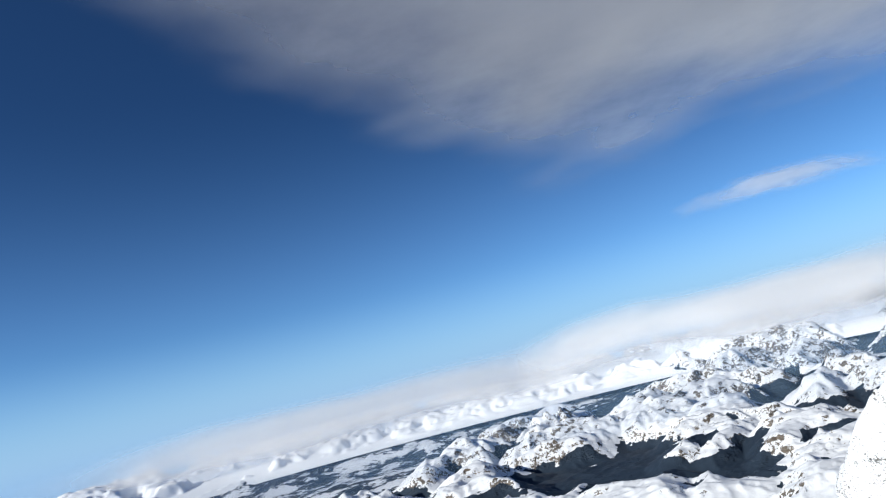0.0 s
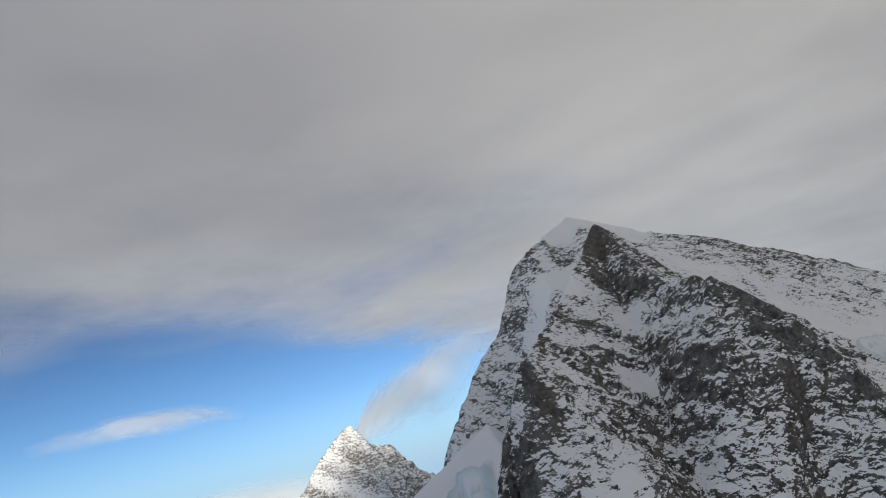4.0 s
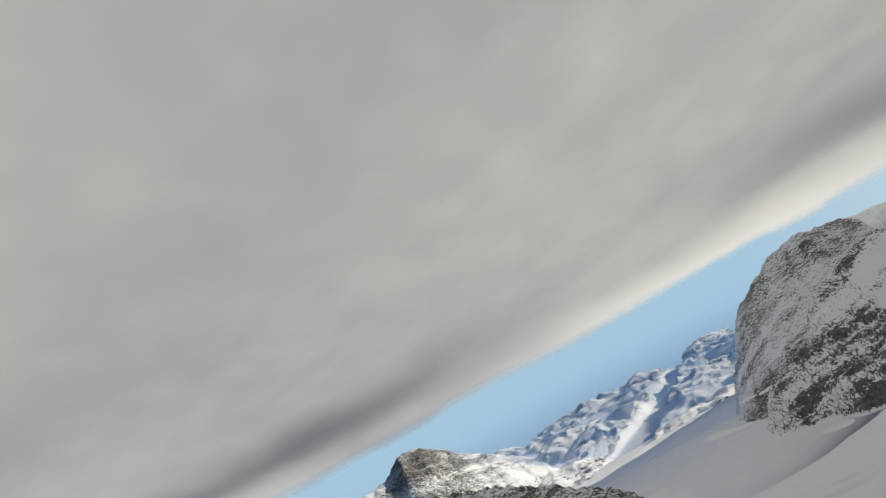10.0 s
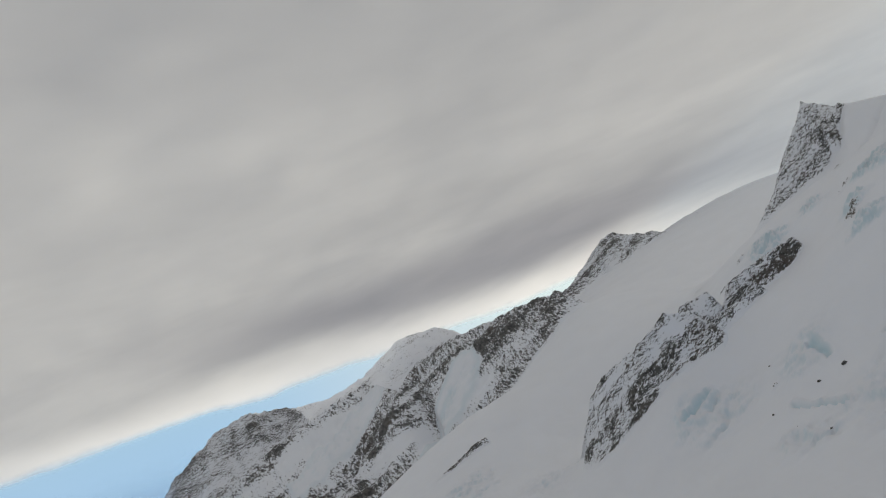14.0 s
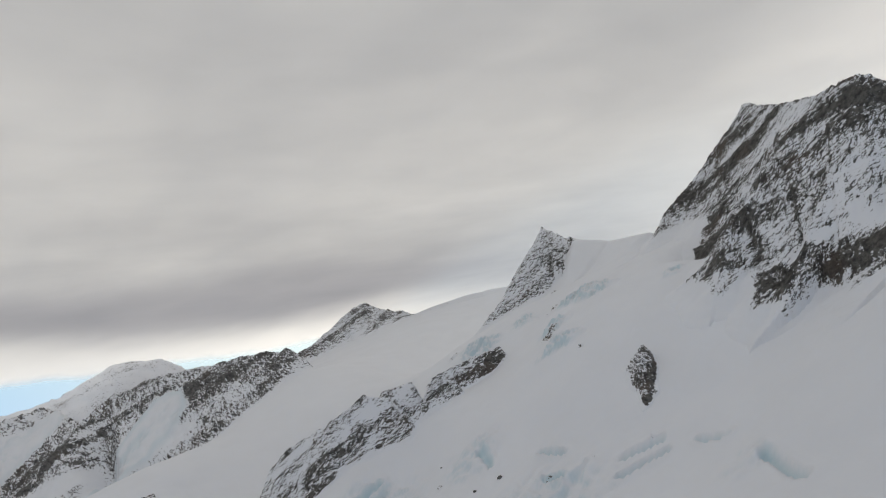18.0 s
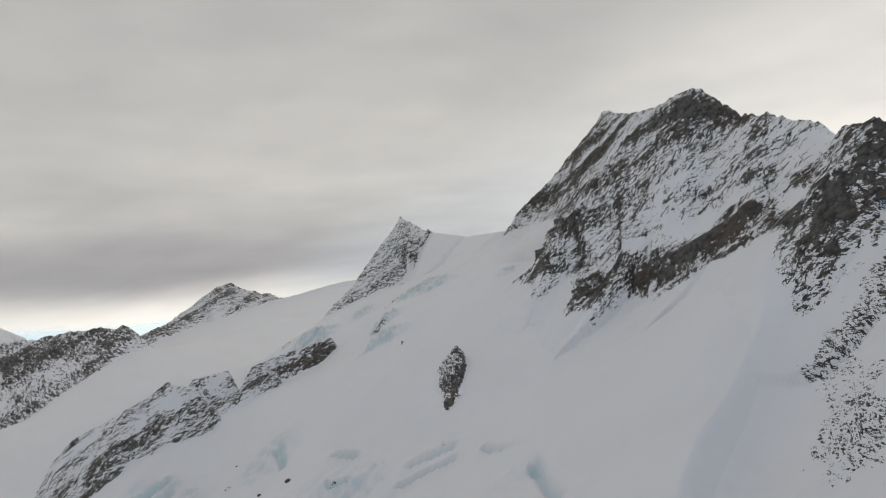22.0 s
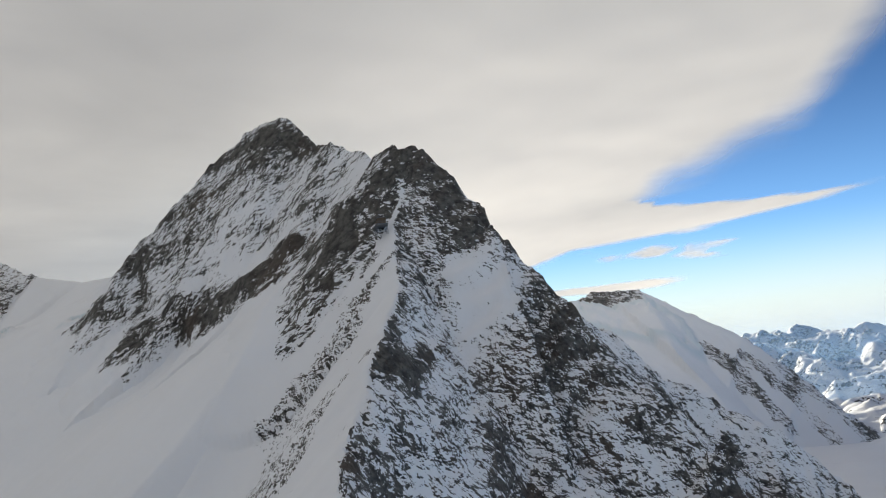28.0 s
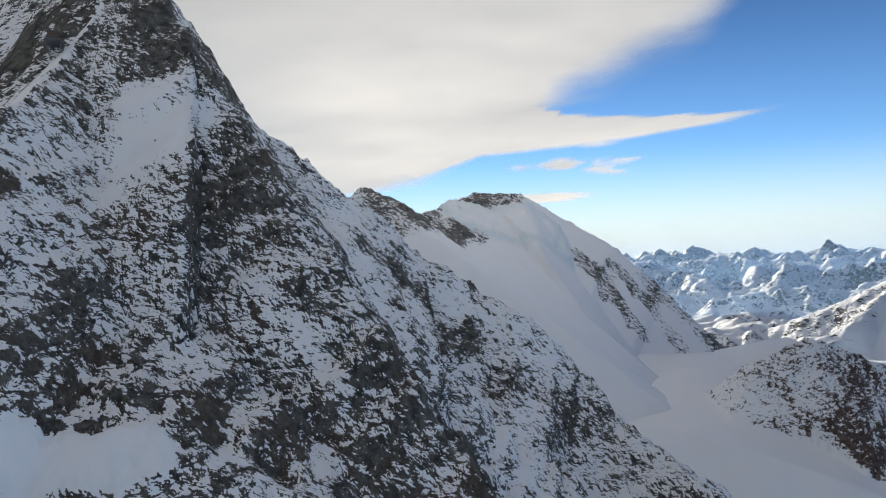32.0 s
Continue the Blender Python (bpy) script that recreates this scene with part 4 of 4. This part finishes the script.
    deep = node(nt, "ShaderNodeAttribute", attribute="unlit").outputs["Fac"]
    dim = node(nt, "ShaderNodeAttribute", attribute="band").outputs["Fac"]
    big = noise_of(nt, pos, 420, 7, 0.58)
    a = ramp_of(nt, math_of(nt, "ADD", cov, math_of(nt, "MULTIPLY", math_of(nt, "SUBTRACT", big, 0.5), 0.8)), 0.08, 0.80)
    a = math_of(nt, "MULTIPLY", a, ramp_of(nt, cov, 0.0, 0.25))
    swell = noise_of(nt, mapped(nt, pos, (0.55, 1.0, 1.0)), 950, 5, 0.55)
    puffs = noise_of(nt, pos, 240, 5, 0.5, 0.4)
    shade = ramp_of(nt, math_of(nt, "ADD", math_of(nt, "MULTIPLY", swell, 0.75), math_of(nt, "MULTIPLY", puffs, 0.25)), 0.26, 0.74)
    col = mix_of(nt, shade, (0.57, 0.575, 0.585), (0.785, 0.785, 0.775))
    col = mix_of(nt, math_of(nt, "MULTIPLY", dim, 0.9), col, (0.28, 0.285, 0.335))
    # cloud goes near white where the sun's glow is painted
    col = mix_of(nt, deep, (1.0, 0.985, 0.955), col)
    tr = node(nt, "ShaderNodeBsdfTranslucent", {"Color": col})
    df = node(nt, "ShaderNodeBsdfDiffuse", {"Color": col})
    body = node(nt, "ShaderNodeMixShader", {0: math_of(nt, "MULTIPLY", deep, 0.25), 1: tr.outputs[0], 2: df.outputs[0]})
    clear = node(nt, "ShaderNodeBsdfTransparent")
    nt.links.new(node(nt, "ShaderNodeMixShader", {0: a, 1: clear.outputs[0], 2: body.outputs[0]}).outputs[0], out.inputs[0])
    thing = tagged(new("cloud_layer"), "grey sheet of high cloud with a ragged edge", "cloud", kind="backdrop")
    masks = {"cover": cover, "unlit": unlit, "band": band}
    kinds = np.where((tongue > 0.3) & (E < 11), 1, 0)[:-1, :-1]
    for k, (name, label) in enumerate((("cloud_sheet", "smooth grey cloud sheet"), ("cloud_tongue", "white tongue of cloud"))):
        part(name, grid_mesh(name, X, Y, Z, masks, mat, cover > 0.001, kinds == k), thing, label)
    return thing


cloud_deck()


def cloud_sea():
    """White cumulus tops lying over the lowland to the north."""
    A, T = np.meshgrid(np.radians(np.linspace(-80, 50, 800)), np.linspace(0, 1, 130))
    D = 4200 + 630 * T
    X, Y = -250 + D * np.sin(A), 150 + D * np.cos(A)
    puffs = 0
    for k, size in enumerate((150, 70, 34)):
        puffs = puffs + np.abs(fbm(X, Y, size, 2, 3000 + 9 * k)) ** 0.8 * (0.55 ** k)
    patch = smooth(-0.15, 0.15, fbm(X, Y, 300, 4, 3100, 0.6) + 0.45 * T - 0.12) * smooth(0.0, 0.45, T)
    level = np.interp(T, [0, 0.5, 1.0], [-4.1, -2.9, -1.8]) + np.interp(np.degrees(A), [-30, 20], [-0.25, 0.35])
    Z = 300 + D * np.tan(np.radians(level)) - 30 * (1 - patch) - 20 + patch * 36 * puffs
    mat = bpy.data.materials.new("cumulus")
    nt, out = nodes_of(mat)
    body = node(nt, "ShaderNodeBsdfPrincipled", {"Base Color": (0.86, 0.87, 0.89, 1), "Roughness": 1.0, "Specular IOR Level": 0.0})
    nt.links.new(body.outputs[0], out.inputs[0])
    ob = new("cloud_sea", grid_mesh("cloud_sea", X, Y, Z, {}, mat))
    return tagged(ob, "white sea of cumulus cloud over the lowland", "cloud", kind="backdrop")


cloud_sea()


def haze_sheet(name, az0, az1, far, foot, top, density, label):
    """A thin upright blue sheet added in place of haze between the far chains."""
    A, T = np.meshgrid(np.radians(np.linspace(az0, az1, 60)), np.linspace(0, 1, 12))
    E = foot + (top - foot) * T
    X, Y, Z = -300 + far * np.sin(A), 150 + far * np.cos(A), 300 + far * np.tan(np.radians(E))
    side = smooth(0, 0.12, (np.degrees(A) - az0) / (az1 - az0)) * smooth(1, 0.88, (np.degrees(A) - az0) / (az1 - az0))
    mat = bpy.data.materials.get("haze_tint")
    if mat is None:
        mat = bpy.data.materials.new("haze_tint")
        nt, out = nodes_of(mat)
        cov = node(nt, "ShaderNodeAttribute", attribute="cover").outputs["Fac"]
        # the haze of distance is painted on as this blue
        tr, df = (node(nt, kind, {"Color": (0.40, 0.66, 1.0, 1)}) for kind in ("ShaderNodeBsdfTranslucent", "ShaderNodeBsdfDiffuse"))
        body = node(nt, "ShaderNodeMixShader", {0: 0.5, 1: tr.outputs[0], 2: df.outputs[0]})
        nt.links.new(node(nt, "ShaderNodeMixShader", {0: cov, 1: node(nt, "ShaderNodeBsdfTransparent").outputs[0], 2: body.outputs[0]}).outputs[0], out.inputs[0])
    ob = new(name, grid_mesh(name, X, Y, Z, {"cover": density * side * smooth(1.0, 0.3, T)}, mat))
    return tagged(ob, label, "haze", kind="backdrop")


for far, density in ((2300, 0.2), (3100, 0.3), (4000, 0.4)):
    haze_sheet("haze_sheet", -125, -70, far, -9, 2.0, density, "thin blue sheet standing in for haze before the far western peaks")
    haze_sheet("haze_sheet", 112, 165, far, -10, -1.5, density * 1.1, "thin blue sheet standing in for haze over the southern valley")
    haze_sheet("haze_sheet", -60, 40, far + 500, -8, 0.5, density * 0.4, "thin blue sheet standing in for haze over the northern lowland")


def lens_cloud(az, el, far, along, deep, turn, seed, label, rise=30, thin=0.35, tilt=0.3):
    """A smooth flat cloud with feathered ends."""
    A, B = np.meshgrid(np.linspace(-1, 1, 90), np.linspace(-1, 1, 40))
    a = radians(az)
    ca, sa = math.cos(a + radians(turn)), math.sin(a + radians(turn))
    cx, cy = -300 + far * math.sin(a), 150 + far * math.cos(a)
    X = cx + along * A * ca + deep * B * sa
    Y = cy - along * A * sa + deep * B * ca
    Z = 300 + far * math.tan(radians(el)) + rise * (1 - A * A) + tilt * deep * B + 0.25 * rise * fbm(X, Y, along * 0.6, 3, seed)
    rim = np.sqrt(A * A + B * B) + 0.35 * fbm(X, Y, along * 0.45, 4, seed + 5)
    mat = bpy.data.materials.get("thin_cloud")
    if mat is None:
        mat = bpy.data.materials.new("thin_cloud")
        nt, out = nodes_of(mat)
        cov = node(nt, "ShaderNodeAttribute", attribute="cover").outputs["Fac"]
        col = (0.97, 0.95, 0.93, 1)
        tr, df = node(nt, "ShaderNodeBsdfTranslucent", {"Color": col}), node(nt, "ShaderNodeBsdfDiffuse", {"Color": col})
        body = node(nt, "ShaderNodeMixShader", {0: 0.4, 1: tr.outputs[0], 2: df.outputs[0]})
        clear = node(nt, "ShaderNodeBsdfTransparent")
        nt.links.new(node(nt, "ShaderNodeMixShader", {0: cov, 1: clear.outputs[0], 2: body.outputs[0]}).outputs[0], out.inputs[0])
    ob = new("lens_cloud", grid_mesh("lens_cloud", X, Y, Z, {"cover": (1 - thin) * smooth(1.0, 0.25, rim)}, mat))
    return tagged(ob, label, "cloud", kind="backdrop")


lens_cloud(22, 7.0, 2300, 330, 160, -14, 10, "small curved lens cloud in the blue", 45, 0.45, 0.45)
lens_cloud(-14, -1.7, 4550, 2300, 420, 0, 20, "long white streak of haze low over the horizon", 30, 0.15, 0.42)
lens_cloud(20, -0.5, 4500, 2200, 470, 0, 25, "long white streak of haze low over the horizon", 40, 0.1, 0.45)


def snow_banner(pts, width, seed, label):
    """Cloud torn off a summit by the wind, drawn out along a line."""
    S, B = np.meshgrid(np.linspace(0, 1, 60), np.linspace(-1, 1, 24))
    p = np.array(pts, float)
    k = np.linspace(0, 1, len(p))
    X, Y, Z = (np.interp(S, k, p[:, c]) for c in range(3))
    w = width * (0.5 + 0.6 * S)
    X, Y, Z = X + 0.4 * w * B, Y - 0.4 * w * B + 0.1 * w * (1 - B * B), Z + 0.8 * w * B 
    cover = smooth(0.0, 0.12, S) * smooth(1.1, 0.6, S) * smooth(1.0, 0.1, np.abs(B) + 0.45 * fbm(S * 200, B * 60, 60, 4, seed + 3))
    ob = new("summit_cloud", grid_mesh("summit_cloud", X, Y, Z, {"cover": 0.85 * cover}, bpy.data.materials["thin_cloud"]))
    return tagged(ob, label, "cloud", kind="backdrop")


snow_banner([(837, 1657, 424), (916, 1620, 461), (1051, 1562, 505), (1249, 1463, 560)], 190, 60, "grey plume of cloud blowing off the summit")


# ---- small things ----
def boulder(x, y, size, seed):
    """A dark stone half sunk in the snow."""
    bm = bmesh.new()
    bmesh.ops.create_icosphere(bm, subdivisions=3, radius=size)
    for v in bm.verts:
        n = noise.noise(v.co * (1.1 / size) + Vector((seed, 0, 0)))
        v.co *= 1 + 0.45 * n
        v.co.z *= 0.7
    me = bpy.data.meshes.new("boulder")
    bm.to_mesh(me)
    bm.free()
    at = me.attributes.new("rock", "FLOAT", "POINT")
    at.data.foreach_set("value", np.full(len(me.vertices), 0.75, dtype=np.float32))
    me.materials.append(ROCKY)
    ob = new("boulder", me)
    z = float(glacier_surface(np.array([[float(x)]]), np.array([[float(y)]]))[0, 0])
    ob.location = (x, y, z + 0.2 * size)
    return tagged(ob, "dark boulder half sunk in the glacier snow", "rock", "boulders on the glacier")


for k, (x, y, size) in enumerate([(-386, -365, 1.9), (-351, -347, 1.2), (-370, -374, 1.4), (-335, -353, 1.3), (-407, -309, 1.5), (-340, -395, 1.0), (-339, -319, 1.1), (-372, -445, 1.0)]):
    boulder(x, y, size, k)


def steel(name, colour, metal, rough):
    mat = bpy.data.materials.new(name)
    nt, out = nodes_of(mat)
    pos = node(nt, "ShaderNodeNewGeometry").outputs["Position"]
    col = mix_of(nt, noise_of(nt, pos, 0.8, 5, 0.6), colour, tuple(c * 0.6 for c in colour))
    body = node(nt, "ShaderNodeBsdfPrincipled", {"Base Color": col, "Metallic": metal, "Roughness": rough})
    nt.links.new(body.outputs[0], out.inputs[0])
    return mat


GREY_STEEL, RUSTY, ORANGE = steel("grey_steel", (0.16, 0.17, 0.19), 0.6, 0.5), steel("weathered_boards", (0.13, 0.09, 0.06), 0.0, 0.8), steel("orange_paint", (0.55, 0.17, 0.04), 0.0, 0.6)


def slab(name, size, at, material, parent, label="", bevel=0.08):
    bm = bmesh.new()
    bmesh.ops.create_cube(bm, size=1.0)
    for v in bm.verts:
        v.co = Vector((v.co.x * size[0], v.co.y * size[1], v.co.z * size[2]))
    bmesh.ops.bevel(bm, geom=bm.edges[:], offset=bevel, segments=2, affect="EDGES")
    me = bpy.data.meshes.new(name)
    bm.to_mesh(me)
    bm.free()
    me.materials.append(material)
    ob = part(name, me, parent, label)
    ob.location = at
    return ob


def relay_hut(x, y, z, turn):
    """A small relay station on a steel deck at the ridge."""
    hut = tagged(new("relay_hut"), "small relay hut on a steel deck on the rock ridge", "hut")
    hut.location, hut.rotation_euler, hut.scale = (x, y, z), (0, 0, radians(turn)), (0.8, 0.8, 0.8)
    slab("deck", (12, 6, 0.5), (0, 0, 0), GREY_STEEL, hut, "grey steel deck")
    slab("wall", (7.5, 4, 3.0), (1.6, 0, 1.7), RUSTY, hut, "weathered dark board wall")
    slab("roof", (8.2, 4.8, 0.35), (1.6, 0, 3.35), GREY_STEEL, hut, "grey metal roof")
    slab("door", (0.15, 1.1, 2.0), (-2.2, 0.6, 1.25), ORANGE, hut, "orange painted door")
    slab("panel", (2.4, 0.2, 1.8), (-4.0, 2.2, 1.3), ORANGE, hut, "orange antenna panel")
    for px in (-5, -1.5, 2, 5.2):
        for py in (-2.6, 2.6):
            slab("post", (0.3, 0.3, 5.0), (px, py, -2.6), GREY_STEEL, hut)
    for px in (-5.8, 5.8):
        slab("railing", (0.12, 6, 0.12), (px, 0, 1.2), GREY_STEEL, hut)
    return hut


relay_hut(-570, -79, 344.6, 52)
